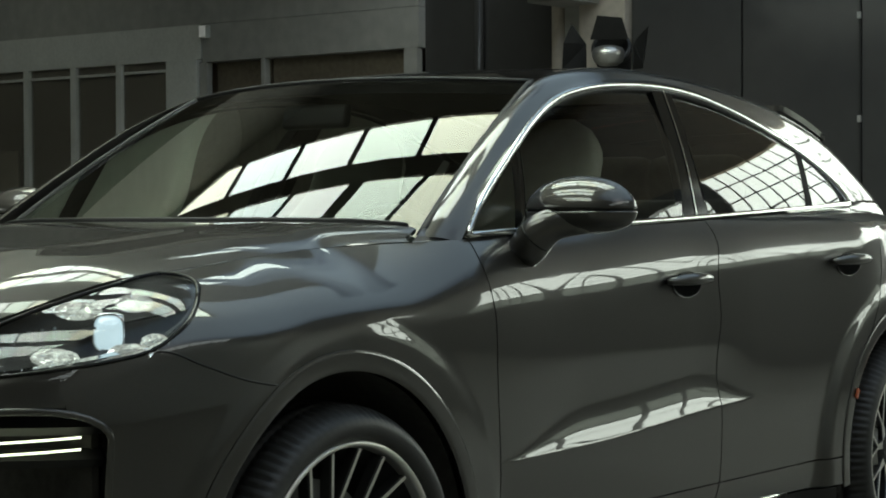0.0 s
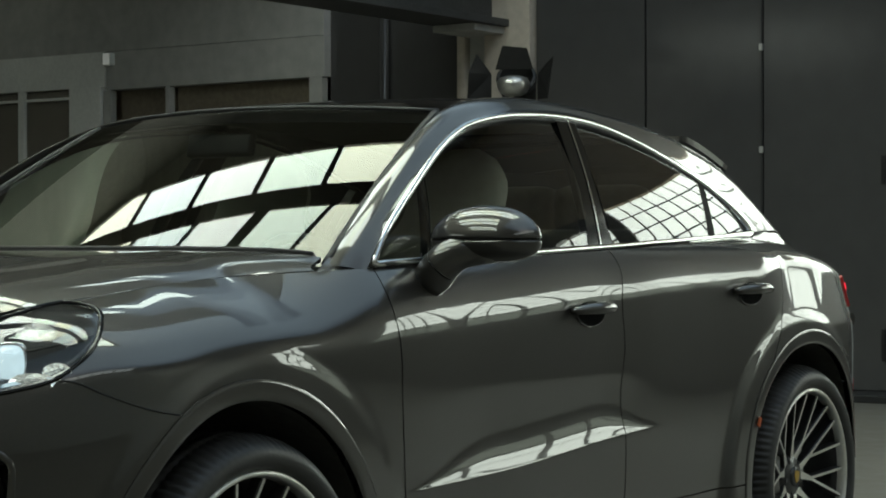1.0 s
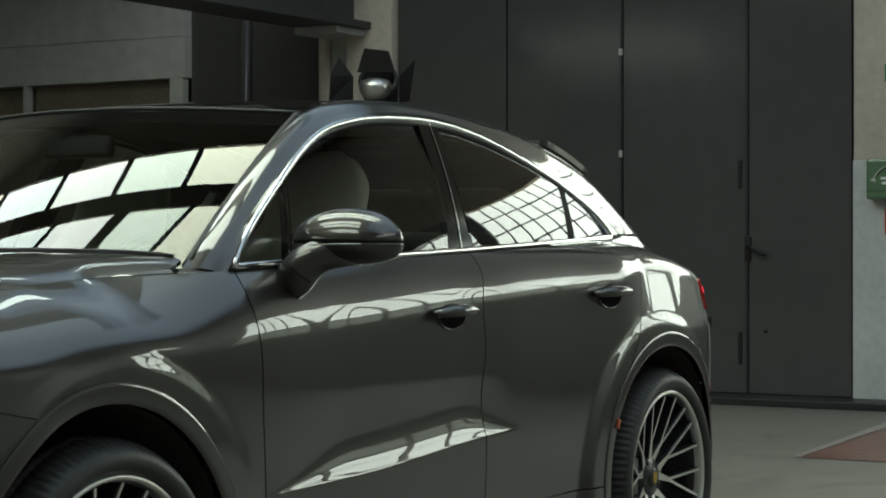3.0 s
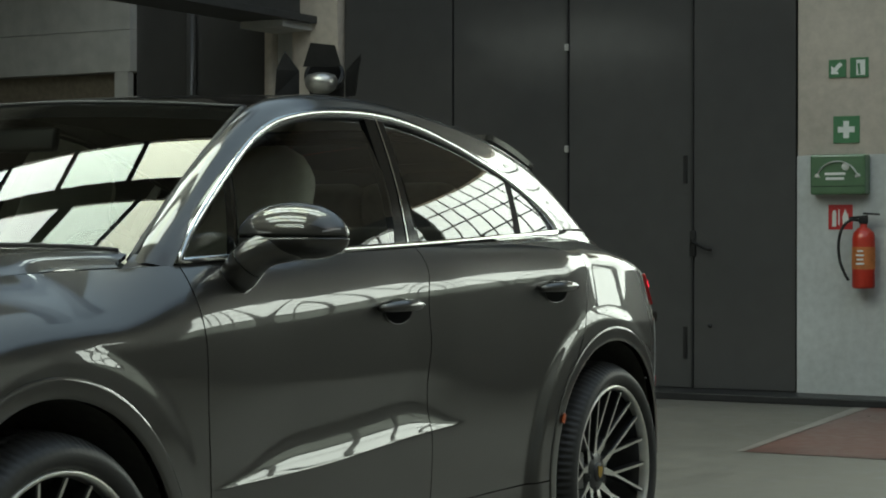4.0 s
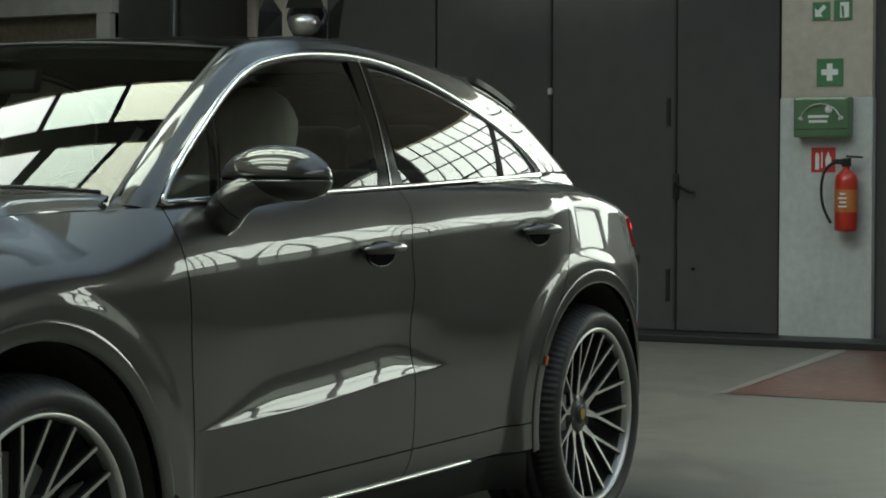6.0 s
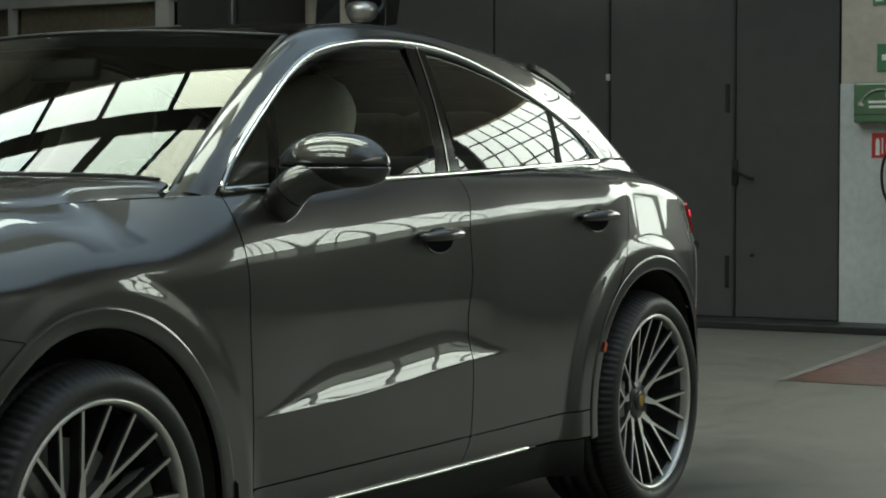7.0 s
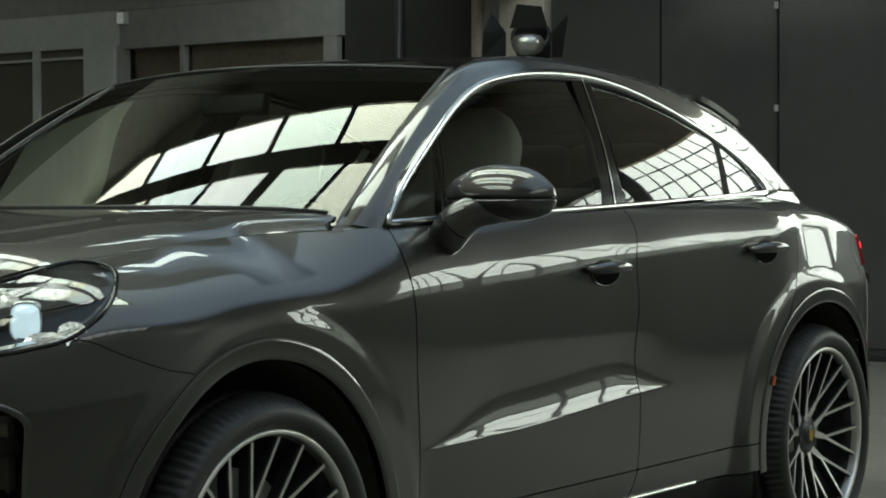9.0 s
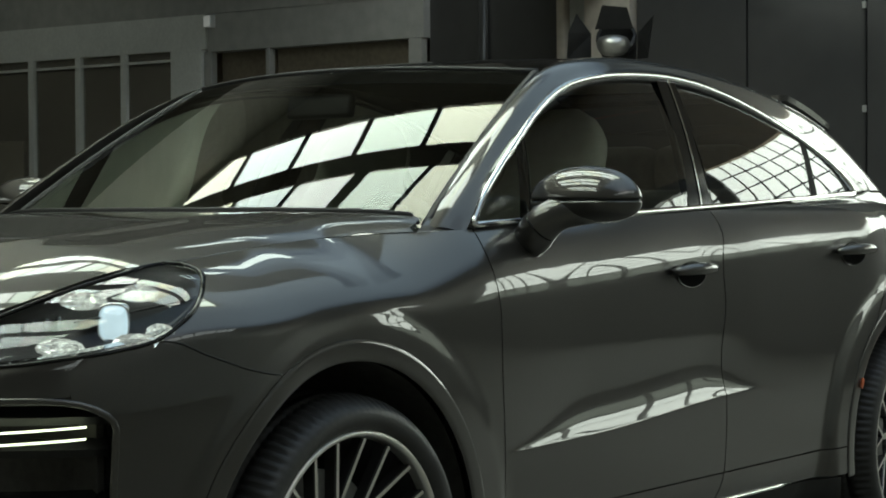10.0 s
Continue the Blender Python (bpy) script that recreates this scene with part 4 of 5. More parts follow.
# ---- car: nose ----
def nose_x(z):
    return -0.1 - (0.845 - 0.07 * sm(0.75, 0.97, z) - 0.06 * sm(0.42, 0.2, z))


def around(a, z, out=0.0):
    """A point of the nose by plan angle a: -1 at the left arch, 0 at the centre, 1 at the right."""
    s = abs(a)
    L = -0.1 - nose_x(z)
    t = 1 - s * (1 - (-0.1 + 0.43) / L)
    # even steps round the corner
    t = min(1.0, t)
    ang = s * math.pi / 2
    t = math.cos(ang * 0.985) ** (2 / 2.8) if s < 1 else 0
    x = -0.1 - L * t
    w = width(x, z)
    n = Vector((-(t**1.8), -(max(0.0, 1 - t**2.8)) ** 0.64, 0))
    n = n.normalized() if n.length else Vector((-1, 0, 0))
    y = -(w)
    p = Vector((x, y, z)) + n * out
    return np.array((p.x, p.y if a <= 0 else -p.y, z))


BUMPER_TOP = spline([(-0.945, 0.846), (-0.86, 0.848), (-0.77, 0.858), (-0.70, 0.870), (-0.62, 0.884), (-0.545, 0.9035), (-0.525, 0.9045), (-0.44, 0.8718), (-0.345, 0.8388), (-0.30, 0.8285), (-0.248, 0.8196)])


def nose(car):
    def ang_at(x, z):
        """Plan angle at which the skin stands at x."""
        L = -0.1 - nose_x(z)
        t = min(1.0, max(0.0, (-0.1 - x) / L))
        return math.acos(t ** 1.4) / (0.985 * math.pi / 2)
    ARCHX = lambda z: FRONT_ARCH - 0.925 * math.sqrt(max(0.0, ARCH_R**2 - (z - WHEEL_Z) ** 2))
    for mirror in (False, True):
        # corner of the bumper between intake and arch
        def inner(z):
            return ang_at(-0.628 - 0.07 * sm(0.735, 0.80, z), z)
        def corner(u, v):
            z = 0.24 + 0.6 * v
            for _ in range(5):
                a0, a1 = inner(z), ang_at(min(-0.250, ARCHX(z)) - 0.001, z)
                a = a0 + (a1 - a0) * u
                z = 0.24 + (BUMPER_TOP(around(-a, z)[0]) - 0.24) * v
            return around(-a, z)
        patch("bumper_corner", corner, 40, 44, PAINT, car, mirror=mirror, label="dark graphite painted bumper corner", flange=0.008)
        bm = bmesh.new()
        sg = 1 if mirror else -1
        sweep(bm, [(x, sg * (width(x, BUMPER_TOP(x)) - 0.0005), BUMPER_TOP(x) + 0.001) for x in np.linspace(-0.535, -0.252, 30)], 0.0024, 6)
        part("shut_line", bm, TRIM_BLACK, car, "dark joint between bumper and fender")
        # bumper skin over the intake, up to the lamp
        def upper(u, v):
            z = 0.83
            for _ in range(5):
                a = inner(0.81) * u
                z = 0.802 + (BUMPER_TOP(around(-a, z)[0]) - 0.802) * v
            return around(-a, z)
        patch("bumper_skin", upper, 44, 10, PAINT, car, mirror=mirror, label="dark graphite painted bumper skin", flange=0.006)
        def lower(u, v):
            z = 0.20 + 0.14 * v
            a = ang_at(-0.628, z) * u
            return around(-a, z, 0.01)
        patch("bumper_lip", lower, 30, 6, PAINT, car, mirror=mirror, label="painted lower bumper lip")
        intake(car, mirror, ang_at)
        headlight(car, mirror, ang_at)
    boxed("radiator_screen", -0.62, -0.60, -0.80, 0.80, 0.30, 0.84, WELL, car, 0, "black mesh behind the intakes")


def intake(car, mirror, ang_at):
    grp = new("air_intake")
    grp.parent = car
    grp["label"] = "black front air intake with two lit strips"
    sg = 1 if mirror else -1
    # frame edge
    bm = bmesh.new()
    pts = []
    for z in np.linspace(0.34, 0.735, 14):
        pts.append(around(-ang_at(-0.628, z), z, -0.004))
    for k in range(1, 7):
        th = k / 6 * math.pi / 2
        z = 0.735 + 0.060 * math.sin(th)
        pts.append(around(-(ang_at(-0.628, z) - 0.13 * (1 - math.cos(th))), z, -0.004))
    a_end = ang_at(-0.628, 0.795) - 0.13
    for k in range(1, 14):
        pts.append(around(-(a_end * (1 - k / 13 * 0.8)), 0.795 , -0.004))
    sweep(bm, [(p[0], -sg * p[1], p[2]) for p in pts], 0.008, 8)
    part("intake_frame", bm, PAINT, grp)
    # blades
    for z, m, th in ((0.770, TRIM_BLACK, 0.010), (0.705, TRIM_BLACK, 0.010), (0.60, GLOSS_BLACK, 0.012), (0.52, GLOSS_BLACK, 0.012), (0.44, GLOSS_BLACK, 0.012)):
        def blade(u, v, z=z):
            a = ang_at(-0.633, z) * (0.25 + 0.75 * u)
            return around(-a, z + 0.02 * (v - 0.5), -0.035 - 0.03 * v)
        patch("blade", blade, 20, 3, m, grp, flange=0.02, mirror=mirror)
    def side_wall(u, v):
        z = 0.30 + 0.49 * v
        p = around(-ang_at(-0.630, z), z, -0.01 - 0.10 * u)
        return p
    patch("intake_cheek", side_wall, 4, 14, GLOSS_BLACK, grp, flange=0.004, mirror=mirror)
    for z in (0.7405, 0.7165):
        def strip(u, v, z=z):
            a = ang_at(-0.675, z) * (0.30 + 0.70 * u)
            return around(-a, z + 0.0036 * (v - 0.5) - 0.026 * (1 - u), -0.022)
        patch("light_strip", strip, 24, 2, LED, grp, flange=0.005, mirror=mirror, label="lit white daytime strip")


def headlight(car, mirror, ang_at):
    grp = new("headlight")
    grp.parent = car
    grp["label"] = "clear four-point headlight, lit"
    sg = 1 if mirror else -1
    # outline in the lamp's own coordinates: u from nose to rear tip
    top = curve3([(-0.86, 0.876), (-0.78, 0.914), (-0.71, 0.950), (-0.62, 0.988), (-0.53, 1.018), (-0.43, 1.043), (-0.34, 1.055)])
    low = curve3([(-0.86, 0.852), (-0.77, 0.862), (-0.70, 0.874), (-0.62, 0.888), (-0.54, 0.908), (-0.46, 0.950), (-0.36, 1.010)])
    def q(u, v):
        if u < 0.86:
            k = u / 0.86
            a, b = low(k), top(k)
            return a + (b - a) * v
        k = (u - 0.86) / 0.14
        a, b = low(1), top(1)
        m = a + (b - a) * v
        bul = np.array([0.044, 0.012]) * math.sin(math.pi * v) 
        return m + bul * k
    def sheet(out):
        return lambda u, v: flank(q(u, v), out)
    lens = patch("lens", lambda u, v: flank(q(u, v), -0.002 + 0.010 * math.sin(math.pi * v) * min(1.0, 5 * (1 - u))), 40, 12, LENS, grp, flange=0.004, mirror=mirror, label="clear curved lens")
    lens.visible_shadow = False
    # bowl behind the lens
    def bowl(u, v):
        d = 0.075 * math.sin(math.pi * min(1, max(0, u))) ** 0.5 * math.sin(math.pi * v) ** 0.5 + 0.006
        p = np.array(flank(q(u, v), 0))
        return p + np.array([0.75, 0.6, 0.0]) * d
    patch("bowl", bowl, 30, 12, LAMP_DARK, grp, flange=0, mirror=mirror, label="dark lamp bowl")
    # rim of the lamp
    bm = bmesh.new()
    loop = [q(u, 0) for u in np.linspace(0, 1, 40)] + [q(1, v) for v in np.linspace(0.05, 0.95, 16)] + [q(u, 1) for u in np.linspace(1, 0, 40)]
    sweep(bm, [(x, sg * (width(x, z) - 0.001), z) for x, z in loop], 0.0048, 6, closed=False)
    part("lamp_rim", bm, GLOSS_BLACK, grp, "black lamp surround")
    def inside(x, z, depth):
        p = np.array(flank((x, z), 0)) + np.array([0.75, 0.6, 0.0]) * depth
        return Vector((p[0], -sg * p[1], p[2]))
    # projector
    face = Vector((-0.8, sg * 0.6, 0)).normalized()
    across = Vector((0, 0, 1)).cross(face)
    turn = Matrix((Vector((0, 0, 1)), across * -1, face)).transposed().to_4x4()
    if turn.determinant() < 0:
        turn = Matrix((Vector((0, 0, 1)), across, face)).transposed().to_4x4()
    def lamp_piece(name, x, z, depth, r, squash, m, label, shape, square=False):
        bm = bmesh.new()
        revolve(bm, [(r * a, b) for a, b in shape], 32, "z")
        for v in bm.verts:
            if square:
                a = math.atan2(v.co.y, v.co.x)
                k = (abs(math.cos(a)) ** 3.4 + abs(math.sin(a)) ** 3.4) ** (-1 / 3.4)
                v.co.x, v.co.y = v.co.x * k, v.co.y * k
        bmesh.ops.transform(bm, matrix=Matrix.Translation(inside(x, z, depth)) @ turn @ Matrix.Diagonal((squash, 1, 1, 1)), verts=bm.verts[:])
        part(name, bm, m, grp, label)
    lamp_piece("projector_ring", -0.594, 0.941, 0.034, 0.034, 1.22, CHROME_LAMP, "bright frame", [(0.80, -0.004), (0.86, 0.006), (0.96, 0.006), (1.0, -0.002), (1.0, -0.014)], True)
    lamp_piece("projector", -0.594, 0.941, 0.030, 0.028, 1.25, LED_COOL, "bluish lit projector lens", [(0.0, 0.016), (0.35, 0.0145), (0.65, 0.0105), (0.88, 0.004), (1.0, -0.006)], True)
    rng = random.Random(7)
    for x, z, sx in ((-0.590, 0.984, 0.050), (-0.500, 0.998, 0.040), (-0.690, 0.896, 0.050), (-0.580, 0.904, 0.046), (-0.530, 0.922, 0.030)):
        bm = bmesh.new()
        n, k = 14, 4
        rows = [[bm.verts.new((0.019 * (j / k) * math.sin(2 * math.pi * i / n) , sx * (j / k) * math.cos(2 * math.pi * i / n), 0.010 * (j / k) ** 2 + rng.uniform(-0.006, 0.006))) for i in range(n)] for j in range(1, k + 1)]
        tip = bm.verts.new((0, 0, 0))
        for i in range(n):
            bm.faces.new((tip, rows[0][i], rows[0][(i + 1) % n]))
            for j in range(k - 1):
                bm.faces.new((rows[j][i], rows[j + 1][i], rows[j + 1][(i + 1) % n], rows[j][(i + 1) % n]))
        bmesh.ops.transform(bm, matrix=Matrix.Translation(inside(x, z, 0.024)) @ turn, verts=bm.verts[:])
        part("running_lamp", bm, CRYSTAL, grp, "bright faceted reflector", smooth=False)
    lamp_piece("running_led", -0.575, 0.988, 0.018, 0.005, 1.0, LED, "small lit diode", [(0.0, 0.004), (0.8, 0.002), (1.0, -0.006)])
    for k in range(7):
        bm = bmesh.new()
        c = inside(-0.765 + 0.017 * k, 0.917 + 0.004 * k, 0.030)
        box(bm, -0.0025, 0.0025, -0.006, 0.006, -0.014, 0.014, 0.001, m=Matrix.Translation(c))
        part("fin", bm, CHROME_LAMP, grp)
    # shelf and rear reflector
    def fin_shelf(u, v):
        x = -0.64 + 0.24 * u
        z = 0.952 + 0.046 * u - 0.006
        p = np.array(flank((x, z), 0)) + np.array([0.75, 0.6, 0.0]) * (0.012 + 0.05 * v)
        return p
    patch("shelf", fin_shelf, 20, 3, LAMP_DARK, grp, flange=0.004, mirror=mirror, label="dark shelf between the lamps")
    def refl(u, v):
        p = np.array(flank(q(0.90 + 0.09 * u, 0.1 + 0.8 * v), 0)) + np.array([0.75, 0.6, 0]) * (0.015 + 0.02 * (1 - u))
        return p
    def strip_low(u, v):
        p = np.array(flank(q(0.02 + 0.80 * u, 0.09 + 0.06 * v), 0)) + np.array([0.75, 0.6, 0]) * (0.006 + 0.010 * v)
        return p
    patch("lower_strip", strip_low, 30, 3, CHROME_LAMP, grp, flange=0.002, mirror=mirror, label="bright strip along the lamp foot")
    patch("side_reflector", refl, 6, 8, CHROME_LAMP, grp, flange=0.003, mirror=mirror, label="bright side reflector")


# ---- car: tail ----
def tail(car):
    def ta(a, z, out=0.0):
        s = abs(a)
        L = TAIL
        t = math.cos(s * math.pi / 2 * 0.985) ** (2 / 2.2) if s < 1 else 0
        x = 2.95 + L * t
        w = width(x, z) + out * (1 - t)
        return np.array((x + out * t, (-w if a <= 0 else w), z))
    def ang_at(x, z):
        L = TAIL
        t = min(1.0, max(0.0, (x - 2.95) / L))
        return math.acos(t**1.1) / (0.985 * math.pi / 2)
    # bumper and tailgate
    def bumper(u, v):
        z = 0.41 + 0.25 * v
        ax = REAR_ARCH + math.sqrt(max(0.0, ARCH_R**2 - (z - WHEEL_Z) ** 2)) + 0.002
        a = ang_at(ax, z)
        return ta(a * (2 * u - 1), z)
    patch("rear_bumper", bumper, 60, 14, PAINT, car, label="dark graphite painted rear bumper")
    def gate(u, v):
        z = 0.665 + 0.467 * v
        x = spline([(0.66, 3.455), (0.75, 3.45), (0.85, 3.42), (0.93, 3.37), (1.0, 3.335), (1.075, 3.36), (1.14, 3.41)])(z) + 0.006
        return ta(ang_at(x, z) * (2 * u - 1), z)
    patch("tailgate", gate, 60, 16, PAINT, car, label="dark graphite painted tailgate")
    # lamps wrap round the corners
    for mirror in (False, True):
        def lamp(u, v):
            z = 0.945 + 0.11 * v
            a = ang_at(3.345, z) * (1 - 0.55 * u)
            return ta(-a, z, 0.012)
        lp = patch("tail_lamp", lamp, 24, 8, RED_LAMP, car, mirror=mirror, label="dark red wrap-round tail lamp")
        def lit(u, v):
            z = 1.005 + 0.022 * v
            a = ang_at(3.375, z) * (1 - 0.5 * u)
            return ta(-a, z, 0.0145)
        patch("lamp_strip", lit, 20, 2, RED_LIT, lp, flange=0.004, mirror=mirror, label="lit red strip")
        def refl(u, v):
            z = 0.42 + 0.26 * v
            a = ang_at(3.43, z) * (1 - 0.12 * u)
            return ta(-a, z, 0.006)
        patch("bumper_reflector", refl, 6, 6, RED_LAMP, car, flange=0.006, mirror=mirror, label="dark red corner reflector")
    # deck between rear window and tailgate
    def deck(u, v):
        s = 2 * v - 1
        x, y, z = ROOF_EDGE(1.0)
        p0 = np.array([x + 0.05 * (1 - s * s), y * 0.985 * s, z - 0.006 + 0.010 * (1 - s * s)])
        g = gate((s + 1) / 2, 1.0)
        p = p0 + (np.array(g) - p0) * u
        return p + np.array([0, 0, 0.004]) * math.sin(math.pi * u)
    patch("rear_deck", deck, 16, 40, PAINT, car, label="dark graphite painted deck under the rear window")
    # roof spoiler
    def wing(u, v):
        s = 2 * v - 1
        x0 = 2.62 + 0.05 * (1 - s * s)
        return (x0 + 0.04 + 0.32 * u, 0.610 * s, 1.534 - 0.092 * u + 0.004 * (1 - s * s) + 0.008 * math.sin(math.pi * u))
    patch("roof_spoiler", wing, 10, 30, PAINT, car, flange=0.02, label="painted roof spoiler over the rear window")
    boxed("rear_step", 3.4, 3.75, -0.6, 0.6, 0.24, 0.5, WELL, car, 0.02, "black diffuser")


# ---- car: wheels ----
def wheel_parts(name, car):
    """A wheel round the y axis, its outer face towards -y."""
    w = new(name)
    w.parent = car
    # tyre with ribs and shoulder notches
    bm = bmesh.new()
    R = WHEEL_R
    prof = [(0.294, 0.10), (0.301, -0.002), (0.314, -0.014), (0.333, -0.018), (0.348, -0.012), (0.359, 0.001), (R - 0.011, 0.018), (R - 0.004, 0.036),
            (R, 0.060), (R - 0.009, 0.062), (R - 0.009, 0.072), (R, 0.074), (R + 0.001, 0.105), (R - 0.009, 0.107), (R - 0.009, 0.119), (R + 0.001, 0.121),
            (R + 0.001, 0.165), (R - 0.009, 0.167), (R - 0.009, 0.179), (R, 0.181), (R, 0.212), (R - 0.009, 0.214), (R - 0.009, 0.224), (R, 0.226), (R - 0.004, 0.258), (R - 0.014, 0.276), (0.352, 0.290), (0.33, 0.290), (0.292, 0.27)]
    n = 400
    def notch(i, k):
        if k in (5, 6, 7, 8) and i % 4 == 0:
            return -0.010 if k != 5 else -0.005
        if k in (11, 12, 15, 16) and i % 4 == 2:
            return -0.004
        return 0
    revolve(bm, prof, n, "y", wob=notch)
    part("tyre", bm, RUBBER, w, "black low-profile tyre")
    # rim barrel and lip
    bm = bmesh.new()
    revolve(bm, [(0.284, 0.025), (0.276, 0.05), (0.262, 0.26), (0.10, 0.262)], 72, "y")
    part("rim_barrel", bm, RIM_DARK, w, "dark inner rim")
    bm = bmesh.new()
    revolve(bm, [(0.282, 0.026), (0.285, 0.006), (0.2885, -0.004), (0.295, -0.006), (0.300, -0.002), (0.302, 0.012), (0.296, 0.04)], 96, "y")
    part("rim_lip", bm, RIM_FACE, w, "bright machined rim lip")
    # ten forked spokes on five arms
    spoke = bmesh.new()
    def bar(bm, r0, a0, r1, a1, w0, w1, y0, y1, depth):
        p0 = Vector((r0 * math.cos(a0), y0, r0 * math.sin(a0)))
        p1 = Vector((r1 * math.cos(a1), y1, r1 * math.sin(a1)))
        d = (p1 - p0)
        side = Vector((-d.z, 0, d.x)).normalized()
        def ring(p, wd, dep):
            f = 0.0022
            return [bm.verts.new(p + side * (wd - f)), bm.verts.new(p - side * (wd - f)), bm.verts.new(p - side * wd + Vector((0, f * 2, 0))), bm.verts.new(p - side * wd * 0.7 + Vector((0, dep, 0))), bm.verts.new(p + side * wd * 0.7 + Vector((0, dep, 0))), bm.verts.new(p + side * wd + Vector((0, f * 2, 0)))]
        a, b = ring(p0, w0, depth), ring(p1, w1, depth)
        for k in range(6):
            f = bm.faces.new((a[k], b[k], b[(k + 1) % 6], a[(k + 1) % 6]))
            f.material_index = 0 if k == 0 else 1
        bm.faces.new(a[::-1]).material_index = 1
        bm.faces.new(b).material_index = 1
    for i in range(5):
        c = radians(90 + 72 * i)
        for s in (-1, 1):
            va = c + s * radians(18.5)
            bar(spoke, 0.118, va, 0.281, va + radians(9.5), 0.0075, 0.0065, 0.054, 0.008, 0.034)
            bar(spoke, 0.118, va, 0.281, va - radians(9.5), 0.0075, 0.0065, 0.054, 0.008, 0.034)
            bar(spoke, 0.060, c + s * radians(10), 0.124, va, 0.016, 0.010, 0.066, 0.0525, 0.034)
    bmesh.ops.recalc_face_normals(spoke, faces=spoke.faces[:])
    part("spokes", spoke, [RIM_FACE, RIM_DARK], w, "machined forked alloy spokes with dark flanks", smooth=False)
    bm = bmesh.new()
    revolve(bm, [(0.034, 0.058), (0.040, 0.060), (0.062, 0.063), (0.075, 0.072), (0.078, 0.11)], 40, "y")
    part("hub", bm, RIM_DARK, w, "dark hub")
    cap = bmesh.new()
    revolve(cap, [(0.0, 0.049), (0.026, 0.050), (0.033, 0.053), (0.0345, 0.064)], 32, "y")
    cap_ob = part("hub_cap", cap, RIM_DARK, w, "round hub cap with gold crest shape")
    bm = bmesh.new()
    vs = [bm.verts.new((x, 0.0475, z)) for x, z in ((-0.015, 0.019), (0.015, 0.019), (0.017, 0.004), (0.011, -0.013), (0, -0.021), (-0.011, -0.013), (-0.017, 0.004))]
    bm.faces.new(vs)
    ext = bmesh.ops.extrude_face_region(bm, geom=bm.faces[:])
    bmesh.ops.translate(bm, verts=[v for v in ext["geom"] if isinstance(v, bmesh.types.BMVert)], vec=(0, 0.003, 0))
    bmesh.ops.recalc_face_normals(bm, faces=bm.faces[:])
    part("crest", bm, CREST, w, "plain gold shield", smooth=False)
    for i in range(5):
        bm = bmesh.new()
        a = radians(54 + 72 * i)
        revolve(bm, [(0.0, -0.004), (0.008, -0.004), (0.011, 0.006), (0.011, 0.02)], 6, "y")
        part("wheel_nut", bm, RIM_DARK, w, where=pose(0.056 * math.cos(a), 0.064, 0.056 * math.sin(a)), smooth=False)
    # brake
    bm = bmesh.new()
    revolve(bm, [(0.075, 0.118), (0.205, 0.118), (0.205, 0.148), (0.075, 0.148)], 64, "y", closed=True)
    part("brake_disc", bm, STEEL, w, "grey steel brake disc", smooth=False)
    return w


def caliper(w, a0):
    def sheet(u, v):
        a = radians(a0 - 34 + 68 * u)
        r = 0.135 + 0.098 * v
        return (r * math.cos(a), 0.092 + 0.014 * (2 * v - 1) ** 2 + 0.01 * (2 * u - 1) ** 4, r * math.sin(a))
    patch("caliper", sheet, 18, 6, CALIPER, w, flange=0.05, label="pale brake caliper")


def wheels(car):
    base = wheel_parts("wheel", car)
    spots = [(0.0, -0.958, 17, 180), (AXLE, -0.958, 8, 0), (0.0, 0.958, 0, 180), (AXLE, 0.958, 0, 0)]
    for k, (x, y, spin, cal) in enumerate(spots):
        m = pose(x, y, WHEEL_R + 0.001, 0, spin, 0) if y < 0 else pose(x, y, WHEEL_R + 0.001, 0, 0, 180)
        w = base if k == 0 else copy_thing(base, m)
        if k == 0:
            w.matrix_basis = m
        w["label"] = "forked alloy wheel with low-profile tyre"
    for w in [o for o in car.children if o.name.startswith("wheel") and o.type == "EMPTY"]:
        front = w.matrix_basis.translation.x < 1
        ang = (0 if front else 180)
        if w.matrix_basis.translation.y > 0:
            ang = 180 - ang
        caliper(w, ang + 8)


# ---- car: mirrors, handles ----
ARM_POINTS = [(0.742, 0.890, 1.072), (0.738, 0.920, 1.096), (0.735, 0.942, 1.120), (0.738, 0.962, 1.137), (0.744, 0.984, 1.149), (0.753, 1.010, 1.154), (0.764, 1.040, 1.155), (0.776, 1.075, 1.156)]


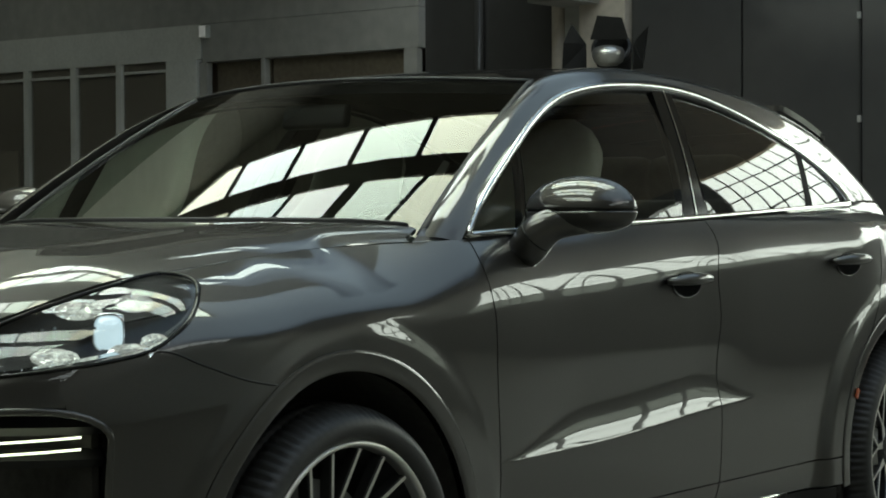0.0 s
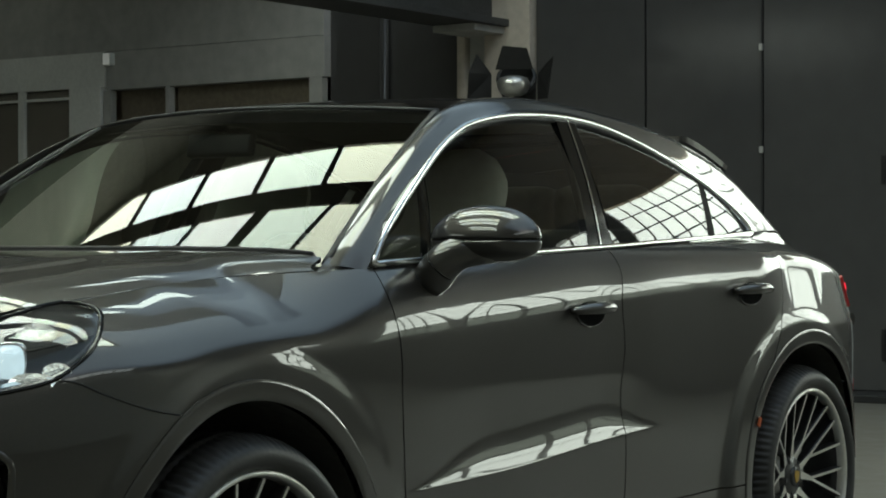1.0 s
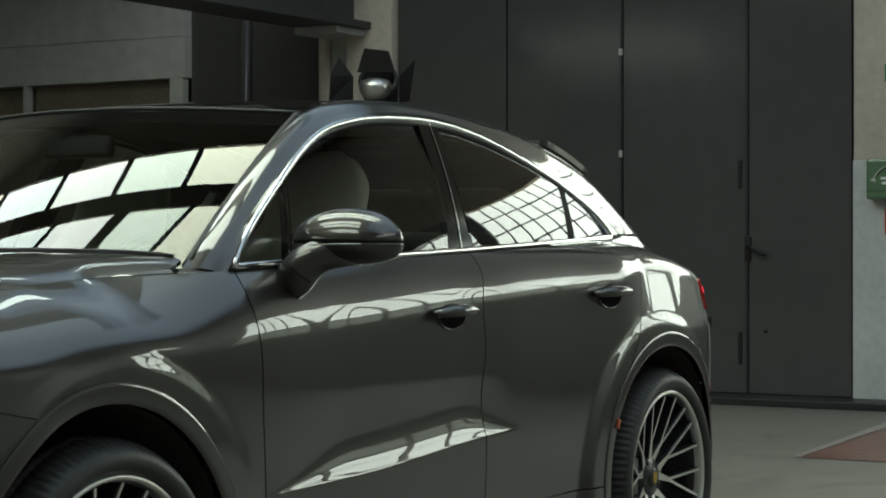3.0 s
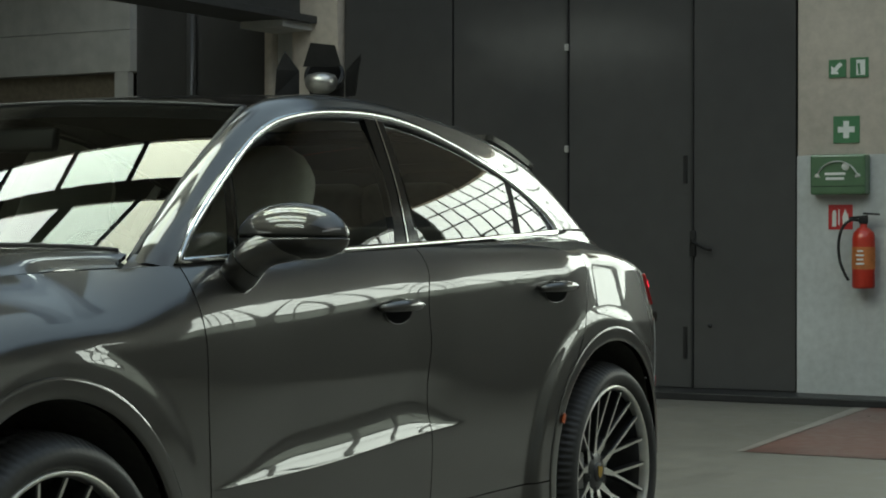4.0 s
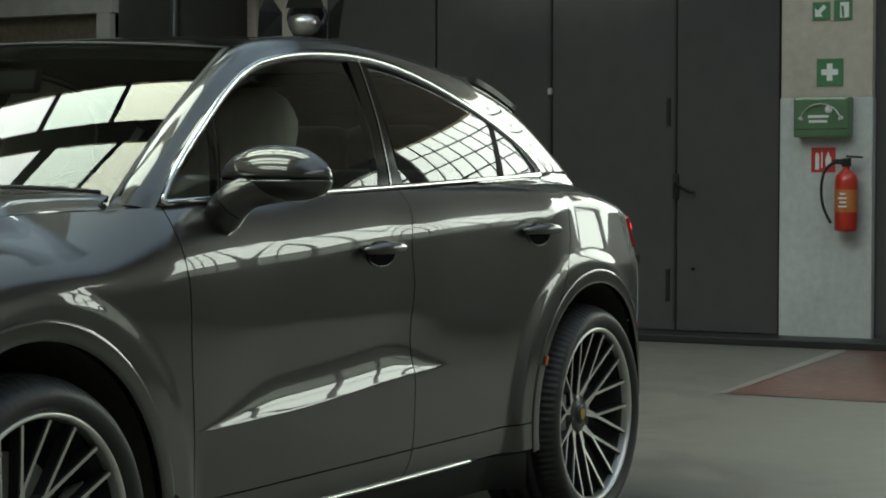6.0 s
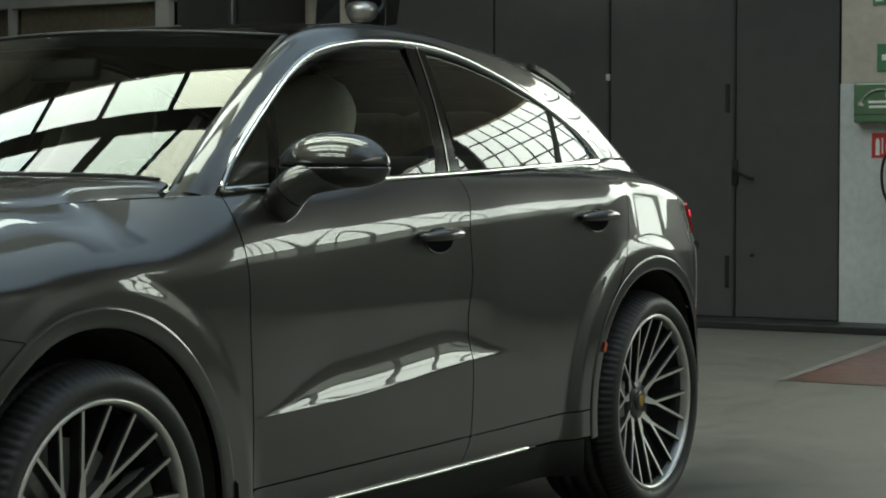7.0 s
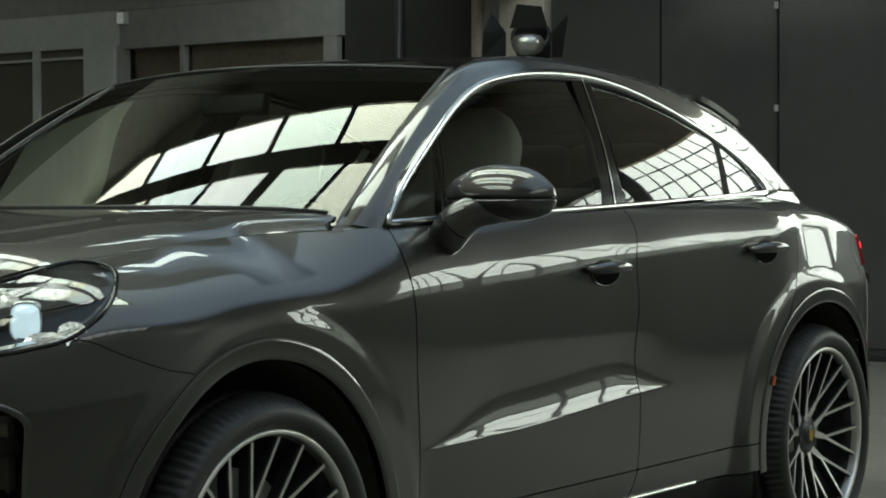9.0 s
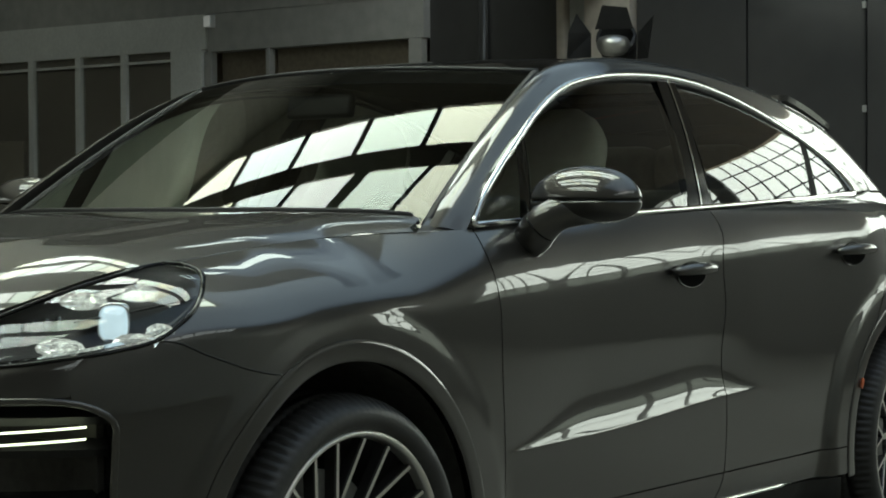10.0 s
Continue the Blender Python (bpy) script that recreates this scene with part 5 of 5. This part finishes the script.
def mirrors(car):
    for sg in (-1, 1):
        g = new("door_mirror")
        g.parent = car
        g["label"] = "dark graphite door mirror on a short arm"
        X0, Y0, Z0 = 0.797, 0.0, 1.185
        # housing: a rounded wedge, blunt to the front, flat to the rear
        def body(lo, hi, name, m, label, grow=0.0):
            bm = bmesh.new()
            n, k = 44, 14
            rows = []
            for j in range(k + 1):
                t = lo + (hi - lo) * j / k
                # t: height from -1 to 1
                c = max(0.0, 1 - abs(t) ** (1.9 if t > 0 else 2.6)) ** 0.55
                row = []
                for i in range(n):
                    a = 2 * math.pi * i / n
                    ca, sa = math.cos(a), math.sin(a)
                    ex = math.copysign(abs(ca) ** 0.95, ca)
                    ey = math.copysign(abs(sa) ** 0.95, sa)
                    r = (0.10 + 0.90 * c)
                    x = (0.092 if ex < 0 else 0.062) * ex * r + 0.022 * (0.5 - 0.5 * ey)
                    y = (0.158 if ey < 0 else 0.172) * ey * r
                    row.append((x + grow * ex, y + grow * ey, t * (0.084 if t > 0 else 0.060)))
                rows.append(row)
            vs = [[bm.verts.new(p) for p in row] for row in rows]
            for j in range(k):
                for i in range(n):
                    bm.faces.new((vs[j][i], vs[j][(i + 1) % n], vs[j + 1][(i + 1) % n], vs[j + 1][i]))
            bm.faces.new(vs[0][::-1])
            bm.faces.new(vs[-1])
            turn = pose(X0, sg * 1.035, Z0, 0, 0, sg * 10)
            if sg > 0:
                turn = turn @ Matrix.Diagonal((1, -1, 1, 1))
            bmesh.ops.transform(bm, matrix=turn, verts=bm.verts[:])
            if sg > 0:
                bmesh.ops.reverse_faces(bm, faces=bm.faces[:])
            return part(name, bm, m, g, label)
        body(0.04, 1.0, "mirror_cap", PAINT, "painted upper mirror cap")
        body(-1.0, -0.06, "mirror_base", PAINT, "painted lower mirror shell")
        body(-0.08, 0.06, "mirror_seam", GLOSS_BLACK, "black seam line", -0.006)
        bm = bmesh.new()
        pts = [(x, sg * y, z) for x, y, z in ARM_POINTS]
        sweep(bm, pts, lambda u: 0.053 - 0.021 * max(0.0, (u - 0.4) / 0.6) ** 1.2, 24, 0.9)
        part("mirror_arm", bm, PAINT, g, "painted mirror arm")
        bm = bmesh.new()
        a, b = Vector(pts[2]), Vector(pts[3])
        sweep(bm, [a, a + (b - a) * 0.12], 0.0535, 18, 0.9)
        part("arm_seam", bm, GLOSS_BLACK, g, "black seam round the arm")
        bm = bmesh.new()
        box(bm, 0.862, 0.866, -0.085, 0.085, -0.030, 0.045, 0.002, m=Matrix.Translation((0, sg * 1.02, Z0)))
        part("mirror_glass", bm, CHROME, g, "mirror glass", smooth=False)


def handles(car, doors):
    for mirror, (front, rear) in doors.items():
        sg = 1 if mirror else -1
        for door, x0, x1, z in ((front, 1.352, 1.575, 0.988), (rear, 2.315, 2.545, 1.022)):
            h = new("door_handle")
            h.parent = door
            h["label"] = "painted pull handle over a flat black cup patch"
            bm = bmesh.new()
            pts = []
            for i in range(17):
                u = i / 16
                x = x0 + (x1 - x0) * u
                pts.append((x, sg * (width(x, z) + 0.004 + 0.030 * math.sin(math.pi * u) ** 0.6), z + 0.006 * math.sin(math.pi * u)))
            sweep(bm, pts, lambda u: 0.011 + 0.013 * math.sin(math.pi * u) ** 0.6, 12, 0.72)
            part("grip", bm, PAINT, h)
            # cup is drawn flat, its black stands for the shade inside
            def cup(u, v):
                a, r = 2 * math.pi * u, v
                x = (x0 + x1) / 2 + 0.075 * r * math.cos(a)
                zz = z - 0.010 + 0.036 * r * math.sin(a)
                return (x, -(width(x, zz) + 0.003), zz)
            patch("cup", cup, 28, 4, GLOSS_BLACK, h, flange=0.0, mirror=mirror, label="flat black patch for the shade in the cup")
            bm = bmesh.new()
            sweep(bm, [(xx, sg * (width(xx, zz) + 0.003), zz) for xx, zz in (((x0 + x1) / 2 + 0.075 * math.cos(a), z - 0.010 + 0.037 * math.sin(a)) for a in np.linspace(math.pi * 1.05, math.pi * 1.95, 16))], 0.0018, 6)
            part("cup_edge", bm, PAINT, h, "painted lower cup edge")


# ---- car: inside ----
def seat(car, x, y, material, name="seat"):
    s = new(name)
    s.parent = car
    s["label"] = "grey leather sports seat with integrated headrest"
    s.matrix_basis = pose(x, y, 0.0)
    bm = bmesh.new()
    box(bm, -0.28, 0.26, -0.25, 0.25, 0.50, 0.66, 0.06)
    part("seat_cushion", bm, material, s)
    def back(u, v):
        a = 2 * math.pi * u
        h = v
        half = 0.265 - 0.10 * sm(0.55, 0.80, h) - 0.035 * sm(0.85, 1.0, h)
        thick = 0.085 - 0.03 * h
        cx = math.copysign(abs(math.cos(a)) ** 0.6, math.cos(a))
        cy = math.copysign(abs(math.sin(a)) ** 0.6, math.sin(a))
        end = math.sqrt(max(0.0, 1 - max(0.0, (h - 0.86) / 0.14) ** 2))
        half *= 0.35 + 0.65 * end
        thick *= 0.25 + 0.75 * end
        z = 0.58 + 0.88 * h
        lean = 0.28 * h
        wing = 0.035 * abs(cy) ** 2 * (1 - sm(0.6, 0.8, h))
        return (0.20 + lean + thick * cx - wing, half * cy, z)
    patch("seat_back", back, 40, 26, material, s, flange=0)
    return s


def interior(car):
    seat(car, 1.20, -0.38, LEATHER)
    seat(car, 1.20, 0.38, LEATHER)
    bm = bmesh.new()
    box(bm, 1.95, 2.45, -0.64, 0.64, 0.48, 0.68, 0.06)
    box(bm, 2.38, 2.56, -0.62, 0.62, 0.60, 1.22, 0.06, m=None)
    part("rear_bench", bm, DARK_LEATHER, car, "dark leather rear bench")
    for y in (-0.36, 0.0, 0.36):
        bm = bmesh.new()
        box(bm, 2.48, 2.59, y - 0.172, y + 0.172, 1.20, 1.37, 0.045)
        part("headrest", bm, DARK_LEATHER, car, "dark leather headrest")
    def dash(u, v):
        s = 2 * v - 1
        x = 0.42 + 0.42 * u - 0.14 * (1 - s * s) * (1 - u)
        z = 1.085 + 0.012 * math.sin(math.pi * u) - 0.10 * sm(0.75, 1, u)
        return (x, 0.74 * s, z)
    patch("dashboard", dash, 10, 24, DASH, car, flange=0.3, label="dark leather dashboard")
    bm = bmesh.new()
    box(bm, 0.70, 0.82, -0.58, -0.18, 1.05, 1.13, 0.03)
    part("instrument_hood", bm, DASH, car, "dark instrument hood")
    bm = bmesh.new()
    ring = [(0.0, 0.185 * math.cos(a), 0.185 * math.sin(a)) for a in np.linspace(0, 2 * math.pi, 40)[:-1]]
    sweep(bm, ring, 0.016, 8, closed=True)
    box(bm, -0.015, 0.015, -0.075, 0.075, -0.055, 0.055, 0.02)
    for a in (0, 180, 270):
        box(bm, -0.008, 0.008, 0.06, 0.18, -0.018, 0.018, 0.004, m=Matrix.Rotation(radians(a), 4, "X"))
    part("steering_wheel", bm, DASH, car, "dark leather steering wheel", where=pose(0.92, -0.38, 1.02, 0, -22, 0))
    bm = bmesh.new()
    box(bm, 0.0, 0.03, -0.12, 0.12, -0.035, 0.035, 0.012)
    part("inner_mirror", bm, TRIM_BLACK, car, "black inside mirror", where=pose(0.98, 0.0, 1.46, 0, 12, 0))
    boxed("console", 0.75, 1.6, -0.13, 0.13, 0.45, 0.78, DARK_LEATHER, car, 0.03, "dark centre console")
    boxed("cabin_floor", 0.35, 2.9, -0.88, 0.88, 0.30, 0.34, CARPET, car, 0, "dark carpet floor")
    boxed("firewall", 0.43, 0.46, -0.85, 0.85, 0.30, 1.07, CARPET, car, 0, "dark bulkhead")
    boxed("boot_wall", 2.62, 2.65, -0.80, 0.80, 0.34, 1.12, CARPET, car, 0, "dark boot wall")
    boxed("parcel_shelf", 2.60, 3.2, -0.60, 0.60, 1.08, 1.10, CARPET, car, 0.005, "dark parcel shelf")
    def lining(u, v):
        a = (7.4 + (13.0 - 7.4) * u) / 18
        x, y, z = ROOF_EDGE(a)
        s = 2 * v - 1
        return (x, (y + 0.03) * s, z - 0.035 + 0.02 * (1 - s * s))
    patch("headliner", lining, 20, 12, DARK_LEATHER, car, flange=0, flip=True, label="dark headliner")
    for sg in (-1, 1):
        def card(u, v):
            x = 0.56 + 2.0 * u
            z = 0.34 + (ZT(x) - 0.02 - 0.34) * v
            return (x, sg * (0.80 + 0.03 * v), z)
        patch("door_card", card, 16, 6, DASH, car, flange=0.01, flip=sg > 0, label="dark door lining")
    boxed("underbody", -0.55, 3.5, -0.78, 0.78, 0.20, 0.24, WELL, car, 0, "black underbody tray")


def side_marker(car):
    for sg in (-1, 1):
        bm = bmesh.new()
        box(bm, -0.016, 0.016, -0.003, 0.003, -0.008, 0.008, 0.002)
        a = radians(152)
        x, z = REAR_ARCH + 0.466 * math.cos(a), WHEEL_Z + 0.466 * math.sin(a)
        part("side_marker", bm, ORANGE, car, "small orange side marker", where=pose(x, sg * (width(x, z) + 0.0095), z, 0, -62, 0))


def build_car():
    car = thing("car", "dark graphite grey coupe-style luxury sport utility vehicle", "car")
    doors = body_sides(car)
    upper_body(car)
    bonnet(car)
    nose(car)
    tail(car)
    wheels(car)
    mirrors(car)
    handles(car, doors)
    interior(car)
    side_marker(car)
    return car


build_car()


# ---- safety signs, extinguisher, stage lamp ----
def sign(name, label, y0, y1, z0, z1, material):
    g = thing(name, label, "sign", pose(WX - 0.02, (y0 + y1) / 2, (z0 + z1) / 2))
    w, h = (y1 - y0) / 2, (z1 - z0) / 2
    boxed("plate", -0.012, 0.0, -w, w, -h, h, material, g, 0.002)
    return g, w, h


def flat(g, name, pts, material, x=-0.0145, label=""):
    """A thin raised shape on a sign plate: points in (y to the wall's left, z)."""
    bm = bmesh.new()
    f = bm.faces.new([bm.verts.new((x, p, q)) for p, q in pts])
    ext = bmesh.ops.extrude_face_region(bm, geom=[f])
    bmesh.ops.translate(bm, verts=[v for v in ext["geom"] if isinstance(v, bmesh.types.BMVert)], vec=(0.0022, 0, 0))
    bmesh.ops.recalc_face_normals(bm, faces=bm.faces[:])
    return part(name, bm, material, g, label, smooth=False)


def signs():
    g, w, h = sign("exit_arrow_sign", "green escape sign with a white arrow on the pier", 0.735, 0.865, 2.35, 2.48, GREEN)
    flat(g, "arrow", [(0.045, -0.04), (0.045, 0.022), (0.025, 0.004), (-0.02, 0.046), (-0.04, 0.026), (0.004, -0.018), (-0.014, -0.04)], SIGN_WHITE, label="white arrow")
    g, w, h = sign("exit_door_sign", "green escape sign with a white doorway on the pier", 0.57, 0.705, 2.345, 2.49, GREEN)
    flat(g, "doorway", [(-0.045, -0.055), (0.02, -0.055), (0.02, 0.055), (-0.045, 0.055)], SIGN_WHITE, label="white doorway shape")
    flat(g, "bar", [(-0.012, -0.05), (0.004, -0.05), (0.012, 0.03), (-0.006, 0.03)], GREEN, -0.017)
    g, w, h = sign("first_aid_sign", "green first aid sign with a white cross", 0.635, 0.83, 1.875, 2.07, GREEN)
    a, b = 0.062, 0.021
    flat(g, "cross", [(-a, -b), (-b, -b), (-b, -a), (b, -a), (b, -b), (a, -b), (a, b), (b, b), (b, a), (-b, a), (-b, b), (-a, b)], SIGN_WHITE, label="white cross")
    # first aid cabinet
    c = thing("first_aid_cabinet", "green first aid case with a pale curved print", "cabinet", pose(WX - 0.02, 0.76, 1.645))
    boxed("case", -0.13, 0.0, -0.205, 0.205, -0.145, 0.145, CASE_GREEN, c, 0.018)
    boxed("case_seam", -0.132, -0.1305, -0.2, 0.2, -0.088, -0.083, STAGE_BLACK, c, 0)
    bm = bmesh.new()
    sweep(bm, [(-0.132, 0.155 * math.cos(t), -0.05 + 0.145 * math.sin(t)) for t in np.linspace(0.2, math.pi - 0.2, 24)], 0.02, 6, 0.2)
    part("print_arc", bm, SIGN_WHITE, c, "white printed arc")
    for y, z, l in ((0.03, 0.005, 0.09), (0.03, -0.03, 0.08)):
        boxed("print_bar", -0.1335, -0.1305, y - l, y + l * 0.7, z - 0.009, z + 0.009, SIGN_WHITE, c, 0, "pale print bar")
    bm = bmesh.new()
    revolve(bm, [(0.0, -0.004), (0.026, -0.004), (0.028, 0.0)], 20, "x")
    part("print_dot", bm, SIGN_WHITE, c, "white printed dot", where=pose(-0.1315, -0.06, 0.055))
    # extinguisher sign
    g, w, h = sign("extinguisher_sign", "red fire extinguisher sign, partly hidden by the bottle", 0.685, 0.865, 1.25, 1.43, SIGN_RED)
    flat(g, "bottle_mark", [(0.03, -0.07), (0.06, -0.07), (0.06, 0.03), (0.052, 0.05), (0.038, 0.05), (0.03, 0.03)], SIGN_WHITE, label="white bottle shape")
    flat(g, "hose_mark", [(0.005, -0.06), (0.015, -0.06), (0.015, 0.055), (0.005, 0.055)], SIGN_WHITE, label="white bar")
    flat(g, "flame_mark", [(-0.06, -0.05), (-0.02, -0.05), (-0.015, 0.0), (-0.035, 0.06), (-0.06, 0.01)], SIGN_WHITE, label="white flame shape")
    # extinguisher
    e = thing("fire_extinguisher", "red fire extinguisher with black hose hung on the pier", "fire extinguisher", pose(WX - 0.13, 0.572, 0.825))
    bm = bmesh.new()
    revolve(bm, [(0.0, 0.0), (0.075, 0.004), (0.082, 0.02), (0.082, 0.36), (0.074, 0.40), (0.045, 0.43), (0.026, 0.44), (0.026, 0.47), (0.0, 0.47)], 32, "z")
    part("bottle", bm, EXT_RED, e)
    bm = bmesh.new()
    revolve(bm, [(0.0835, 0.14), (0.0835, 0.30)], 32, "z")
    lab = part("label_band", bm, mat("extinguisher_label", (0.50, 0.17, 0.05), 0.5, 0, 0.5, 0, 14, 0.3), e, "worn printed label")
    for z, l in ((0.27, 0.02), (0.24, 0.03), (0.21, 0.025), (0.18, 0.03)):
        boxed("print_bar", -0.0865, -0.083, -l, l, z - 0.006, z + 0.006, SIGN_WHITE, e, 0, "pale print bar")
    bm = bmesh.new()
    box(bm, -0.03, 0.03, -0.028, 0.028, 0.465, 0.515, 0.006)
    box(bm, -0.018, 0.018, -0.085, 0.05, 0.505, 0.522, 0.005, m=Matrix.Rotation(radians(-6), 4, "X"))
    box(bm, -0.016, 0.016, -0.08, 0.04, 0.53, 0.545, 0.005, m=Matrix.Rotation(radians(4), 4, "X"))
    part("valve", bm, STAGE_BLACK, e, "black valve and lever", smooth=False)
    bm = bmesh.new()
    pts = curve3([(0.0, 0.03, 0.49), (-0.02, 0.09, 0.49), (-0.03, 0.15, 0.43), (-0.03, 0.175, 0.32), (-0.03, 0.165, 0.20), (-0.03, 0.13, 0.11), (-0.03, 0.10, 0.06)])
    sweep(bm, [pts(i / 30) for i in range(31)], 0.011, 8)
    part("hose", bm, HOSE, e, "black rubber hose")
    boxed("bracket", 0.06, 0.112, -0.03, 0.03, 0.05, 0.42, DARK_STEEL, e, 0.004, "dark wall bracket")


def stage_lamp():
    X, Y, Z = 9.03, 4.12, 2.35
    g = thing("stage_lamp", "black film lamp with barn doors on a tall stand", "film lamp", pose(X, Y, 0, 0, 0, 24))
    bm = bmesh.new()
    revolve(bm, [(0.0, 0.28), (0.09, 0.28), (0.12, 0.22), (0.135, 0.10), (0.14, 0.0), (0.125, -0.02), (0.125, 0.0), (0.0, 0.06)], 32, "x")
    head = part("lamp_head", bm, STAGE_BLACK, g, "round black lamp housing", where=pose(0, 0, Z + 0.02, 0, 35, 0))
    bm = bmesh.new()
    revolve(bm, [(0.146, 0.03), (0.150, -0.005), (0.145, -0.03), (0.125, -0.03)], 32, "x")
    part("lamp_ring", bm, DARK_STEEL, head, "dark ring")
    bm = bmesh.new()
    revolve(bm, [(0.0, -0.075), (0.06, -0.07), (0.100, -0.045), (0.118, -0.005), (0.118, 0.03), (0.10, 0.06), (0.05, 0.075)], 32, "z")
    part("lamp_dish", bm, STAGE_SILVER, g, "bright aluminium dish under the housing", where=pose(-0.16, 0.0, Z - 0.045))
    def door(name, pts):
        b = bmesh.new()
        f = b.faces.new([b.verts.new(p) for p in pts])
        ext = bmesh.ops.extrude_face_region(b, geom=[f])
        bmesh.ops.translate(b, verts=[v for v in ext["geom"] if isinstance(v, bmesh.types.BMVert)], vec=(0.006, 0, 0))
        bmesh.ops.recalc_face_normals(b, faces=b.faces[:])
        part(name, b, STAGE_BLACK, g, "black barn door", smooth=False)
    door("barn_door", [(-0.10, 0.17, Z - 0.14), (-0.10, 0.17, Z + 0.05), (-0.2, 0.26, Z + 0.19), (-0.26, 0.31, Z + 0.05), (-0.22, 0.33, Z - 0.14)])
    door("barn_door", [(-0.10, -0.17, Z - 0.14), (-0.10, -0.17, Z + 0.05), (-0.2, -0.30, Z + 0.17), (-0.24, -0.27, Z + 0.02), (-0.22, -0.26, Z - 0.14)])
    door("barn_door", [(-0.12, 0.14, Z + 0.08), (-0.12, -0.14, Z + 0.08), (-0.16, -0.10, Z + 0.23), (-0.16, 0.08, Z + 0.25)])
    bm = bmesh.new()
    revolve(bm, [(0.018, 0.6), (0.018, Z - 0.1), (0.0, Z - 0.1)], 16, "z")
    revolve(bm, [(0.024, 0.25), (0.024, 1.3), (0.0, 1.3)], 16, "z")
    part("stand_pole", bm, DARK_STEEL, g, "dark steel pole")
    for k in range(3):
        a = radians(30 + 120 * k)
        bm = bmesh.new()
        sweep(bm, [(0.02 * math.cos(a), 0.02 * math.sin(a), 0.85), (0.5 * math.cos(a), 0.5 * math.sin(a), 0.012)], 0.012, 8)
        part("stand_leg", bm, DARK_STEEL, g)


def floor_marks():
    """Red painted area with a white border line near the pier."""
    bm = bmesh.new()
    vs = [bm.verts.new(p) for p in ((7.15, 0.16, 0.004), (10.3, 0.42, 0.004), (10.3, -3.0, 0.004), (7.15, -3.0, 0.004))]
    bm.faces.new(vs[::-1])
    bmesh.ops.recalc_face_normals(bm, faces=bm.faces[:])
    tagged(part("floor_marking", bm, RED_FLOOR, smooth=False), "worn red painted floor area", "floor marking", kind="structure")
    bm = bmesh.new()
    vs = [bm.verts.new(p) for p in ((7.15, 0.168, 0.005), (10.3, 0.428, 0.005), (10.3, 0.53, 0.005), (7.15, 0.215, 0.005))]
    bm.faces.new(vs)
    tagged(part("floor_line", bm, WHITE_LINE, smooth=False), "worn white border line on the floor", "floor marking", kind="structure")


signs()
stage_lamp()
floor_marks()
